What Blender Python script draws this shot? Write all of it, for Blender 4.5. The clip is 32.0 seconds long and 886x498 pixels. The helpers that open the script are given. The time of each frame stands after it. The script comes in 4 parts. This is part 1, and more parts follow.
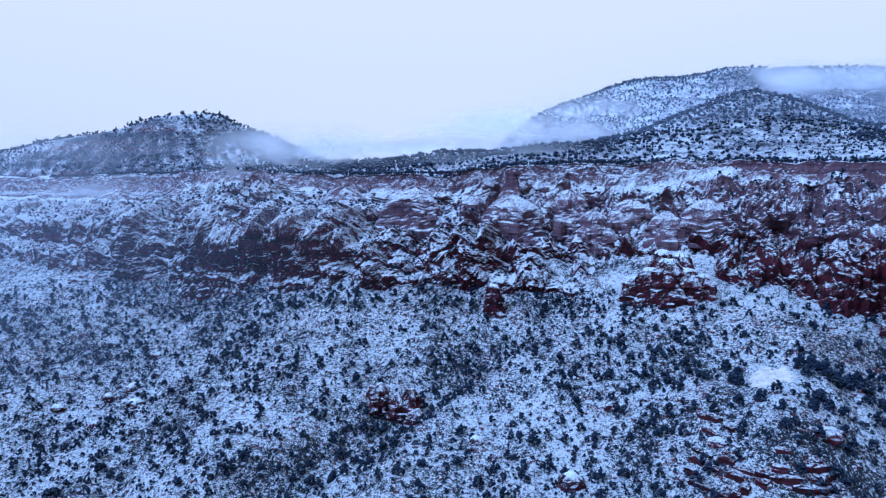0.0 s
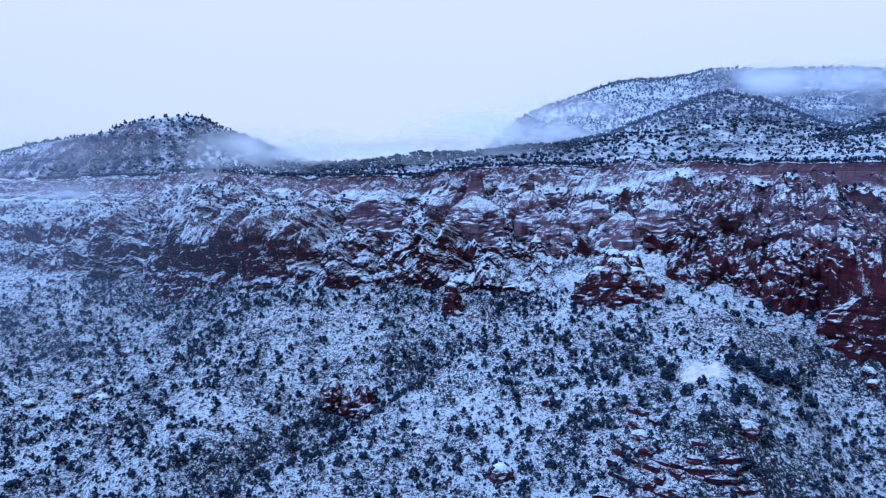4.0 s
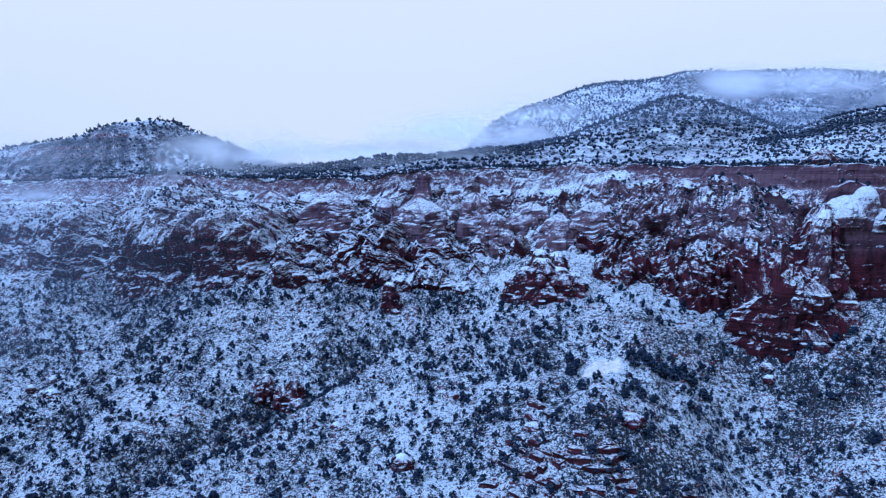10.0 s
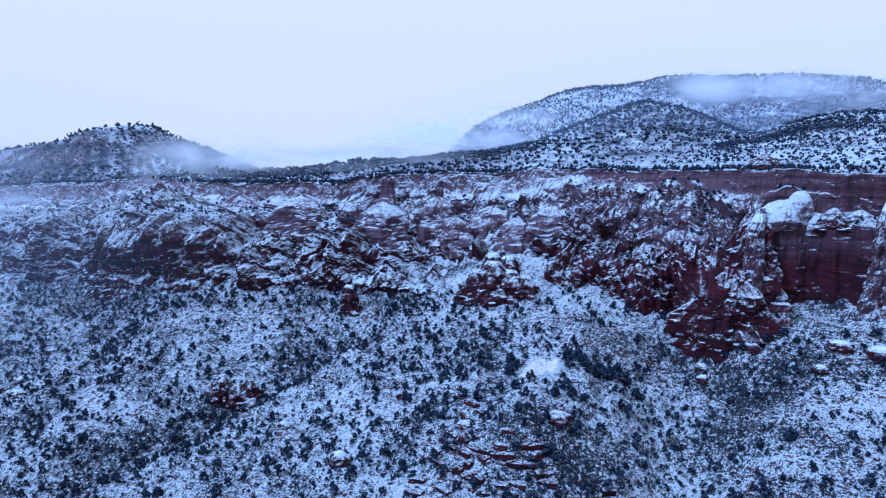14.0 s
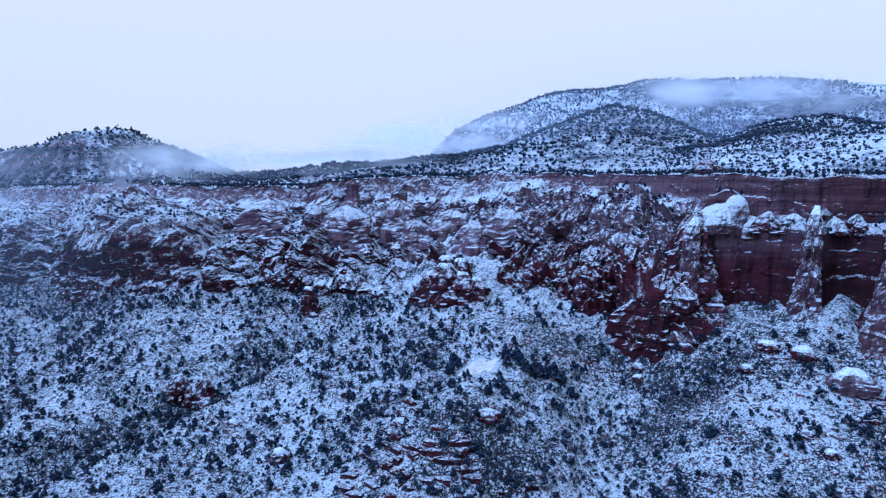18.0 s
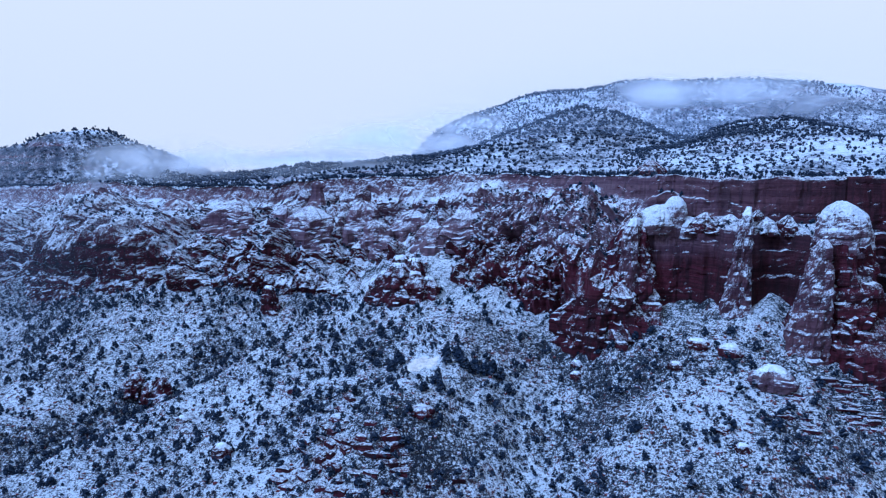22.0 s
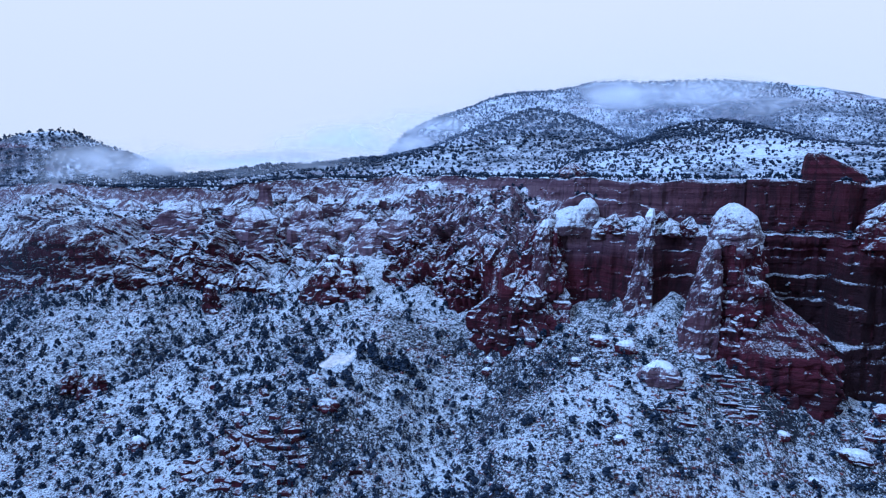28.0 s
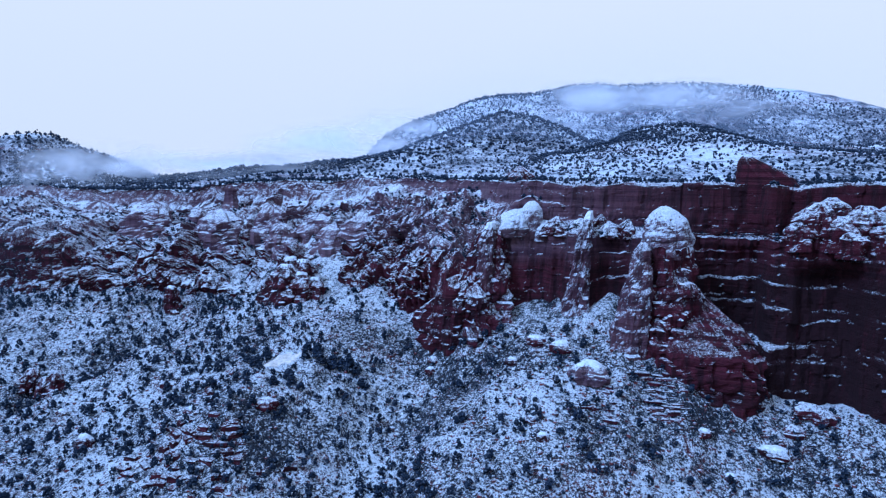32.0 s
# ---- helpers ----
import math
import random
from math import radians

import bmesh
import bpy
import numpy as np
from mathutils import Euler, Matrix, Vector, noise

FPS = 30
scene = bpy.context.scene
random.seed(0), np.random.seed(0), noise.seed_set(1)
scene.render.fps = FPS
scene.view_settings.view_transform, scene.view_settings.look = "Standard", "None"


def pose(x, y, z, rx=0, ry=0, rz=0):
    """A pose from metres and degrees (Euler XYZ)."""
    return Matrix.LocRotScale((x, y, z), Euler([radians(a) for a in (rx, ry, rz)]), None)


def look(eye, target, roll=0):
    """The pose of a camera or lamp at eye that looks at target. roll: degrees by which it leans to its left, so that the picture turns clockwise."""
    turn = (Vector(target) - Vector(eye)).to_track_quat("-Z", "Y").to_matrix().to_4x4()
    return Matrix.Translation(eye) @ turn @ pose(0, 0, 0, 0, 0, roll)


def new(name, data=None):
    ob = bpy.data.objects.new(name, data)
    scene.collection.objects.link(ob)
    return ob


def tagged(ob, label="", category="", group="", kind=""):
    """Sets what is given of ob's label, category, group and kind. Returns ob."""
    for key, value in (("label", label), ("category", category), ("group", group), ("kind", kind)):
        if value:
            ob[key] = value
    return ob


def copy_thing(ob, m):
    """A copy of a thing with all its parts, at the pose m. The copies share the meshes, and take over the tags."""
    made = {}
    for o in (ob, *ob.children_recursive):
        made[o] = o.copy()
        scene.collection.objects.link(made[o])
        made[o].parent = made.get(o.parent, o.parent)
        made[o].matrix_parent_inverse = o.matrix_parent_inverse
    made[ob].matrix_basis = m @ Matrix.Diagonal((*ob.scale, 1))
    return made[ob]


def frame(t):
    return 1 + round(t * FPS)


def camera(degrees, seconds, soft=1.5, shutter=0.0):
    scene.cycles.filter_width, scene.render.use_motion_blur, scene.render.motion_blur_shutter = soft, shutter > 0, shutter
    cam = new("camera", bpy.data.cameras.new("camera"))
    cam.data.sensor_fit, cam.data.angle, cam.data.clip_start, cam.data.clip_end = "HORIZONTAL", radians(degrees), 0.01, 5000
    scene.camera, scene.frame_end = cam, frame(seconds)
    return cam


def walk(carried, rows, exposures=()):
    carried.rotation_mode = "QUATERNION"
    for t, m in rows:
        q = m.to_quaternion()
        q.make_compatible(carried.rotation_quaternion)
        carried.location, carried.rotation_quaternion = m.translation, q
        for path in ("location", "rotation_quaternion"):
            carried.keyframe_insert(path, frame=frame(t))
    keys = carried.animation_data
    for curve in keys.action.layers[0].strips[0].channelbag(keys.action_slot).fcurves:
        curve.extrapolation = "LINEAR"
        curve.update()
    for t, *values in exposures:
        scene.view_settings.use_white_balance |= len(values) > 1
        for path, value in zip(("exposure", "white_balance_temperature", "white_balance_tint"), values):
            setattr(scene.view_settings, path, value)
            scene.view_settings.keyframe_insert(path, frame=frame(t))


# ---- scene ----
# Axes: x and y level, z up; the mesa rim runs along U, the hill rises along V.
cam = camera(70, 32.0, soft=1.25)
walk(cam, [
    (0, pose(0.00, -0.00, 130.00, 83.000, -0.166, -0.000)),
    (2, pose(12.82, -3.91, 130.17, 83.049, -0.103, 0.304)),
    (4, pose(25.59, -7.69, 130.39, 83.082, -0.041, 0.587)),
    (6, pose(38.26, -11.28, 130.71, 83.091, 0.014, 0.828)),
    (8, pose(50.75, -14.78, 131.15, 83.100, 0.040, 1.003)),
    (10, pose(63.00, -18.29, 131.73, 83.141, 0.024, 1.100)),
    (12, pose(75.21, -21.77, 132.29, 83.242, 0.011, 1.156)),
    (14, pose(87.58, -25.15, 132.73, 83.406, 0.039, 1.209)),
    (16, pose(100.06, -28.44, 133.16, 83.549, 0.068, 1.252)),
    (18, pose(112.56, -31.67, 133.72, 83.593, 0.055, 1.270)),
    (20, pose(125.06, -34.76, 134.31, 83.567, 0.036, 1.267)),
    (22, pose(137.54, -37.66, 134.78, 83.521, 0.048, 1.251)),
    (24, pose(150.03, -40.47, 135.19, 83.484, 0.062, 1.224)),
    (26, pose(162.50, -43.31, 135.63, 83.470, 0.043, 1.184)),
    (28, pose(174.99, -46.15, 136.11, 83.482, 0.011, 1.133)),
    (30, pose(187.49, -48.96, 136.65, 83.516, -0.009, 1.071)),
    (32, pose(200.00, -51.74, 137.22, 83.562, -0.020, 1.003)),
], exposures=[(0, 0.0, 4550, 8), (32, 0.0, 4550, 8)])

# ---- world, sun, exposure ----
world = bpy.data.worlds.new("overcast_sky")
scene.world = world
world.use_nodes = True
wn, wl = world.node_tree.nodes, world.node_tree.links
wn.clear()
w_out = wn.new("ShaderNodeOutputWorld")
w_sky = wn.new("ShaderNodeTexSky")
w_sky.sky_type = "NISHITA"
w_sky.sun_disc = False
w_sky.sun_elevation, w_sky.sun_rotation = radians(47), radians(241)
w_sky.altitude, w_sky.air_density, w_sky.dust_density, w_sky.ozone_density = 1500, 1.2, 2.0, 1.5
w_bsky = wn.new("ShaderNodeBackground")
w_bsky.inputs["Strength"].default_value = 0.005
wl.new(w_sky.outputs[0], w_bsky.inputs["Color"])
# the cloud deck: pale towards the horizon, bluer overhead
w_tc = wn.new("ShaderNodeTexCoord")
w_sep = wn.new("ShaderNodeSeparateXYZ")
wl.new(w_tc.outputs["Generated"], w_sep.inputs[0])
w_ramp = wn.new("ShaderNodeValToRGB")
wl.new(w_sep.outputs["Z"], w_ramp.inputs[0])
for e, (p, c) in zip([w_ramp.color_ramp.elements[0], w_ramp.color_ramp.elements[1], w_ramp.color_ramp.elements.new(0.29),
                      w_ramp.color_ramp.elements.new(0.50)],
                     [(0.0, (0.80, 0.705, 0.625, 1)), (1.0, (0.032, 0.10, 0.36, 1)), (0.29, (0.89, 0.765, 0.665, 1)), (0.50, (0.11, 0.26, 0.60, 1))]):
    e.position, e.color = p, c
w_bcloud = wn.new("ShaderNodeBackground")
w_bcloud.inputs["Strength"].default_value = 1.0
wl.new(w_ramp.outputs[0], w_bcloud.inputs["Color"])
w_add = wn.new("ShaderNodeAddShader")
wl.new(w_bsky.outputs[0], w_add.inputs[0])
wl.new(w_bcloud.outputs[0], w_add.inputs[1])
wl.new(w_add.outputs[0], w_out.inputs[0])
sun_data = bpy.data.lights.new("sun", "SUN")
sun_data.energy, sun_data.angle, sun_data.color = 2.42, radians(14), (0.585, 0.712, 1.0)
sun = new("sun", sun_data)
sun.matrix_world = look((0, 0, 400), (0.55, 0.30, 400 - 0.68))

# ---- noise and mesh helpers ----
UX, UY, VX, VY = 0.9, -0.436, 0.436, 0.9


def to_uv(x, y):
    return x * UX + y * UY, x * VX + y * VY


def to_xy(u, v):
    return u * UX + v * VX, u * UY + v * VY


def hash3(i, j, k, seed):
    n = (i.astype(np.int64) * 73856093) ^ (j.astype(np.int64) * 19349663) ^ (k.astype(np.int64) * 83492791) ^ (seed * 2654435761)
    n = (n ^ (n >> 13)) * 1274126177
    n = n ^ (n >> 16)
    return (n & 0xFFFF) / 32767.5 - 1.0


def vnoise(x, y, z=0.0, seed=0):
    x, y, z = np.broadcast_arrays(np.asarray(x, float), np.asarray(y, float), np.asarray(z, float))
    i, j, k = np.floor(x), np.floor(y), np.floor(z)
    fx, fy, fz = x - i, y - j, z - k
    fx, fy, fz = [f * f * (3 - 2 * f) for f in (fx, fy, fz)]
    out = 0
    for a in (0, 1):
        for b in (0, 1):
            for c in (0, 1):
                out = out + hash3(i + a, j + b, k + c, seed) * (fx if a else 1 - fx) * (fy if b else 1 - fy) * (fz if c else 1 - fz)
    return out


def fbm(x, y, z=0.0, octaves=4, seed=0, gain=0.5):
    out, amp = 0, 1.0
    x, y, z = np.asarray(x, float), np.asarray(y, float), np.asarray(z, float)
    for o in range(octaves):
        out = out + amp * vnoise(x + 17.3 * o, y - 9.1 * o, z + 5.7 * o, seed + o)
        x, y, z, amp = x * 2.03, y * 2.03, z * 2.03, amp * gain
    return out


def ridged(x, y, z=0.0, octaves=3, seed=0):
    out, amp = 0, 1.0
    for o in range(octaves):
        out = out + amp * (1 - 2 * np.abs(vnoise(x + 31.7 * o, y + 11.1 * o, z, seed + o)))
        x, y, z, amp = x * 2.1, y * 2.1, z * 2.1, amp * 0.5
    return out


def blocks(x, y, seed=0):
    """A number for each block of a rough masonry of joints."""
    row = np.floor(y + 0.35 * vnoise(x / 5, y / 5, 0, seed))
    col = np.floor(x * (1 + 0.4 * hash3(row, row * 0, row * 0, seed + 1)) + 7 * hash3(row, row * 0, row * 0, seed + 2) + 0.3 * vnoise(x, y * 2, 0, seed + 4))
    return hash3(col, row, row * 0, seed + 3)


def bulges(x, y, seed=0):
    """Rounded knobs packed side by side: 0 in the joints between them, 1 on their crests."""
    i, j = np.floor(x), np.floor(y)
    best = np.full(np.shape(x), 9.0)
    for a in (-1, 0, 1):
        for b in (-1, 0, 1):
            p, q, zero = i + a, j + b, i * 0
            best = np.minimum(best, np.hypot(p + 0.5 + 0.42 * hash3(p, q, zero, seed) - x, q + 0.5 + 0.42 * hash3(p, q, zero + 1, seed) - y))
    return np.sqrt(np.clip(1 - (best / 0.85) ** 2, 0, 1))


def shards(x, y, seed=0):
    """A number for each of many angular pieces that share no long joints."""
    i, j = np.floor(x), np.floor(y)
    best, value = np.full(np.shape(x), 9.0), np.zeros(np.shape(x))
    for a in (-1, 0, 1):
        for b in (-1, 0, 1):
            p, q, zero = i + a, j + b, i * 0
            d = np.hypot(p + 0.5 + 0.48 * hash3(p, q, zero, seed) - x, q + 0.5 + 0.48 * hash3(p, q, zero + 1, seed) - y)
            value = np.where(d < best, hash3(p, q, zero + 2, seed), value)
            best = np.minimum(best, d)
    return value


def smooth(a, b, x):
    t = np.clip((x - a) / (b - a), 0, 1)
    return t * t * (3 - 2 * t)


def along(table, column, u):
    return np.interp(u, [r[0] for r in table], [r[column] for r in table])


def soft_along(table, column, u, reach=9.0):
    return sum(along(table, column, u + reach * k) for k in (-1.5, -1, -0.5, 0, 0.5, 1, 1.5)) / 7.0


def mesh_from(name, verts, quads, smooth_shade=True):
    """A mesh from arrays of vertices and of faces with one number of corners."""
    me = bpy.data.meshes.new(name)
    verts, quads = np.asarray(verts, np.float32), np.asarray(quads, np.int32)
    me.vertices.add(len(verts))
    me.vertices.foreach_set("co", verts.ravel())
    me.loops.add(quads.size)
    me.loops.foreach_set("vertex_index", quads.ravel())
    me.polygons.add(len(quads))
    me.polygons.foreach_set("loop_start", np.arange(0, quads.size, quads.shape[1], dtype=np.int32))
    me.polygons.foreach_set("use_smooth", np.full(len(quads), smooth_shade))
    me.update(calc_edges=True)
    return me


def sheet(name, x, y, z, smooth_shade=True):
    """A sheet from 2D arrays of places."""
    n, m = x.shape
    idx = np.arange(n * m).reshape(n, m)
    quads = np.stack([idx[:-1, :-1], idx[:-1, 1:], idx[1:, 1:], idx[1:, :-1]], -1).reshape(-1, 4)
    return mesh_from(name, np.stack([x, y, z], -1).reshape(-1, 3), quads, smooth_shade)


# ---- materials ----
class Nodes:
    def __init__(self, name):
        self.mat = bpy.data.materials.new(name)
        self.mat.use_nodes = True
        self.n, self.l = self.mat.node_tree.nodes, self.mat.node_tree.links
        self.bsdf = self.n["Principled BSDF"]
        self.geo = self.n.new("ShaderNodeNewGeometry")
        self.pos = self.geo.outputs["Position"]

    def link(self, a, b):
        if isinstance(a, (int, float)):
            b.default_value = a
        elif isinstance(a, tuple):
            b.default_value = (*a, 1.0)[:len(b.default_value)]
        else:
            self.l.new(a, b)

    def noise(self, scale, detail=3.0, rough=0.55, vector=None, stretch=None):
        vec = vector or self.pos
        if stretch:
            m = self.n.new("ShaderNodeMapping")
            m.inputs["Scale"].default_value = stretch
            self.l.new(vec, m.inputs[0])
            vec = m.outputs[0]
        t = self.n.new("ShaderNodeTexNoise")
        t.inputs["Scale"].default_value, t.inputs["Detail"].default_value, t.inputs["Roughness"].default_value = scale, detail, rough
        self.l.new(vec, t.inputs["Vector"])
        return t.outputs["Fac"]

    def cells(self, scale, stretch=None, feature="F1"):
        vec = self.pos
        if stretch:
            m = self.n.new("ShaderNodeMapping")
            m.inputs["Scale"].default_value = stretch
            self.l.new(vec, m.inputs[0])
            vec = m.outputs[0]
        t = self.n.new("ShaderNodeTexVoronoi")
        t.feature = feature
        t.inputs["Scale"].default_value = scale
        self.l.new(vec, t.inputs["Vector"])
        return t.outputs["Distance"]

    def math(self, op, a, b=0.0, c=0.0):
        m = self.n.new("ShaderNodeMath")
        m.operation = op
        for s, v in zip(m.inputs, (a, b, c)):
            self.link(v, s)
        return m.outputs[0]

    def step(self, x, lo, hi):
        m = self.n.new("ShaderNodeMapRange")
        m.interpolation_type = "SMOOTHSTEP"
        self.link(x, m.inputs["Value"])
        m.inputs["From Min"].default_value, m.inputs["From Max"].default_value = lo, hi
        return m.outputs[0]

    def mix(self, f, a, b):
        m = self.n.new("ShaderNodeMix")
        m.data_type = "RGBA"
        self.link(f, m.inputs["Factor"])
        self.link(a, m.inputs[6])
        self.link(b, m.inputs[7])
        return m.outputs[2]

    def split(self, v):
        s = self.n.new("ShaderNodeSeparateXYZ")
        self.l.new(v, s.inputs[0])
        return s.outputs

    def bump(self, height, strength, distance):
        b = self.n.new("ShaderNodeBump")
        b.inputs["Strength"].default_value, b.inputs["Distance"].default_value = strength, distance
        self.link(height, b.inputs["Height"])
        self.l.new(b.outputs[0], self.bsdf.inputs["Normal"])

    def done(self, color, rough=0.9, spec=0.2):
        self.link(color, self.bsdf.inputs["Base Color"])
        self.link(rough, self.bsdf.inputs["Roughness"])
        self.bsdf.inputs["Specular IOR Level"].default_value = spec
        return self.mat


SNOW, SNOW_OLD = (0.88, 0.89, 0.90), (0.60, 0.62, 0.66)


def make_talus():
    """Rubble slope: red earth and stones under broken snow."""
    s = Nodes("snowy_talus")
    up = s.split(s.geo.outputs["Normal"])["Z"]
    big, mid, fine, grit = s.noise(0.035, 3), s.noise(0.22, 4, 0.65), s.noise(1.35, 4, 0.7), s.noise(3.0, 3, 0.6)
    stones = s.cells(0.55)
    earth = s.mix(s.step(s.noise(0.07, 3), 0.50, 0.64), (0.022, 0.022, 0.028), (0.110, 0.028, 0.030))
    earth = s.mix(s.step(s.noise(0.5, 3), 0.40, 0.60), earth, (0.028, 0.032, 0.042))
    m = s.math("MULTIPLY_ADD", big, 0.5, s.math("MULTIPLY_ADD", mid, 0.38, s.math("MULTIPLY_ADD", fine, 1.2, s.math("MULTIPLY_ADD", grit, 0.5, s.math("MULTIPLY", up, 0.4)))))
    m = s.math("ADD", m, s.math("MULTIPLY", stones, -0.25))
    cover = s.step(m, 1.39, 1.61)
    snow = s.mix(s.step(fine, 0.30, 0.50), SNOW_OLD, SNOW)
    s.bump(s.math("ADD", s.math("MULTIPLY", fine, 1.0), s.math("MULTIPLY", mid, 2.0)), 0.9, 1.8)
    return s.done(s.mix(cover, earth, snow), 0.85)


def make_cliff(pale=0.0, snow_gain=1.0, name="snowy_sandstone"):
    """Layered red sandstone, a paler band under the rim towards the west, snow on what faces up. pale: 0 by place, 1 all pale, -1 all red."""
    s = Nodes(name)
    up = s.split(s.geo.outputs["Normal"])["Z"]
    p = s.split(s.pos)
    wob = s.noise(0.02, 2)
    level = s.math("MULTIPLY_ADD", wob, 14.0, s.math("ADD", p["Z"], -7.0))
    strata = s.noise(1.0, 3, 0.6, stretch=(0.012, 0.012, 0.42))
    thin = s.noise(1.0, 2, 0.6, stretch=(0.03, 0.03, 1.9))
    streak = s.noise(1.0, 3, 0.6, stretch=(0.35, 0.35, 0.035))
    fine, mid, grit = s.noise(1.05, 4, 0.70), s.noise(0.14, 3), s.noise(2.6, 3, 0.6)
    red = s.mix(s.step(strata, 0.36, 0.62), (0.034, 0.007, 0.011), (0.092, 0.016, 0.026))
    red = s.mix(s.step(thin, 0.55, 0.72), red, (0.10, 0.026, 0.030))
    red = s.mix(s.math("MULTIPLY", s.step(streak, 0.48, 0.64), 0.6), red, (0.014, 0.004, 0.006))
    tan = s.mix(s.step(strata, 0.38, 0.62), (0.118, 0.062, 0.082), (0.20, 0.122, 0.136))
    if pale == 0.0:
        west = s.math("SUBTRACT", 1.0, s.step(s.math("ADD", s.math("MULTIPLY", p["X"], UX), s.math("MULTIPLY", p["Y"], UY)), 60, 210))
        f = s.math("MULTIPLY", s.math("MULTIPLY", s.step(level, 95, 106), 0.9), west)
    else:
        f = max(pale, 0.0)
    rock = s.mix(f, red, tan)
    rock = s.mix(s.math("MULTIPLY", s.step(streak, 0.46, 0.66), 0.4), rock, (0.026, 0.011, 0.015))
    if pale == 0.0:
        # eastern walls' shade put into the colour, along with streaks of desert varnish
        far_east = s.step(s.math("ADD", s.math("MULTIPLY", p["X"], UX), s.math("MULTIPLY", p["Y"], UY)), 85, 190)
        varnish_shade = s.math("MULTIPLY", far_east, s.step(s.math("ADD", streak, s.math("MULTIPLY", strata, 0.6)), 0.50, 0.72))
        rock = s.mix(s.math("MULTIPLY", varnish_shade, s.math("MULTIPLY_ADD", s.step(level, 92, 110), -0.6, 0.92)), rock, (0.020, 0.0068, 0.0085))
    drip = s.noise(1.0, 3, 0.6, stretch=(1.2, 1.2, 0.28))
    m = s.math("MULTIPLY_ADD", up, 0.75, s.math("MULTIPLY_ADD", drip, 0.38, s.math("MULTIPLY_ADD", fine, 0.85, s.math("MULTIPLY_ADD", grit, 0.6, s.math("MULTIPLY", mid, 0.22)))))
    if pale == 0.0:
        east = s.math("ADD", s.math("MULTIPLY", p["X"], UX), s.math("MULTIPLY", p["Y"], UY))
        m = s.math("ADD", m, s.math("MULTIPLY_ADD", s.step(east, -60, 20), -0.20, s.math("MULTIPLY_ADD", s.step(east, 66, 95), -0.15, 0.27)))
    cover = s.step(m, 1.38 - 1.2 * (snow_gain - 1), 1.78 - 1.2 * (snow_gain - 1))
    snow = s.mix(s.step(fine, 0.35, 0.6), SNOW_OLD, SNOW)
    s.bump(s.math("ADD", s.math("MULTIPLY", grit, 0.6), s.math("ADD", fine, s.math("MULTIPLY", thin, 0.8))), 0.9, 0.9)
    return s.done(s.mix(cover, rock, snow), 0.88)


def make_stone():
    """Loose stones: most dark and dull, some red, snow on top."""
    s = Nodes("loose_stone")
    isl = s.geo.outputs["Random Per Island"]
    up = s.split(s.geo.outputs["Normal"])["Z"]
    fine = s.noise(1.8, 3)
    rock = s.mix(s.step(isl, 0.62, 0.72), (0.048, 0.036, 0.040), (0.17, 0.040, 0.036))
    rock = s.mix(s.step(fine, 0.40, 0.65), rock, (0.075, 0.048, 0.048))
    s.bump(fine, 0.6, 0.3)
    return s.done(s.mix(s.step(s.math("MULTIPLY_ADD", fine, 0.9, up), 1.20, 1.42), rock, SNOW_OLD), 0.9)


def make_snow():
    s = Nodes("lying_snow")
    f = s.noise(0.9, 4)
    s.bump(f, 0.4, 0.5)
    return s.done(s.mix(s.step(f, 0.3, 0.65), SNOW_OLD, SNOW), 0.7)


def make_foliage(dust=0.5, name="juniper_foliage"):
    s = Nodes(name)
    rnd = s.n.new("ShaderNodeObjectInfo").outputs["Random"]
    isl = s.geo.outputs["Random Per Island"]
    up = s.split(s.geo.outputs["Normal"])["Z"]
    f = s.noise(2.6, 3)
    green = s.mix(isl, (0.009, 0.015, 0.030), (0.019, 0.030, 0.056))
    green = s.mix(s.math("MULTIPLY", rnd, 0.5), green, (0.012, 0.017, 0.026))
    cover = s.math("MULTIPLY", s.step(s.math("MULTIPLY_ADD", up, 0.6, f), 0.86, 1.14), dust)
    return s.done(s.mix(cover, green, SNOW_OLD), 0.9, 0.1)


def make_bark():
    s = Nodes("shaggy_bark")
    f = s.noise(1.0, 3, stretch=(6, 6, 1.2))
    s.bump(f, 0.6, 0.05)
    return s.done(s.mix(f, (0.06, 0.045, 0.04), (0.17, 0.13, 0.11)), 0.95)


def make_hill():
    """Far slopes: scrub and snow over earth."""
    s = Nodes("snowy_hillside")
    up = s.split(s.geo.outputs["Normal"])["Z"]
    band = s.noise(1.0, 3, 0.6, stretch=(0.004, 0.004, 0.16))
    mid, fine, big = s.noise(0.09, 3), s.noise(0.6, 4, 0.68), s.noise(0.012, 3)
    earth = s.mix(s.step(mid, 0.4, 0.62), (0.040, 0.046, 0.062), (0.085, 0.066, 0.074))
    earth = s.mix(s.step(band, 0.54, 0.62), earth, (0.085, 0.028, 0.036))
    m = s.math("MULTIPLY_ADD", big, 0.5, s.math("MULTIPLY_ADD", mid, 0.5, s.math("MULTIPLY_ADD", fine, 0.8, s.math("MULTIPLY_ADD", band, 0.28, s.math("MULTIPLY", up, 0.3)))))
    cover = s.step(m, 1.16, 1.50)
    s.bump(fine, 0.7, 1.5)
    return s.done(s.mix(cover, earth, s.mix(fine, SNOW_OLD, SNOW)), 0.9)


def make_valley():
    """Unseen valley behind the camera: dark scrub with little snow, added to dim light on the cliffs."""
    s = Nodes("unseen_dark_valley")
    fine, big = s.noise(0.25, 4, 0.6), s.noise(0.02, 3)
    m = s.math("MULTIPLY_ADD", big, 0.5, fine)
    s.bump(fine, 0.8, 2.0)
    return s.done(s.mix(s.step(m, 0.80, 0.95), (0.035, 0.042, 0.036), SNOW_OLD), 0.9)


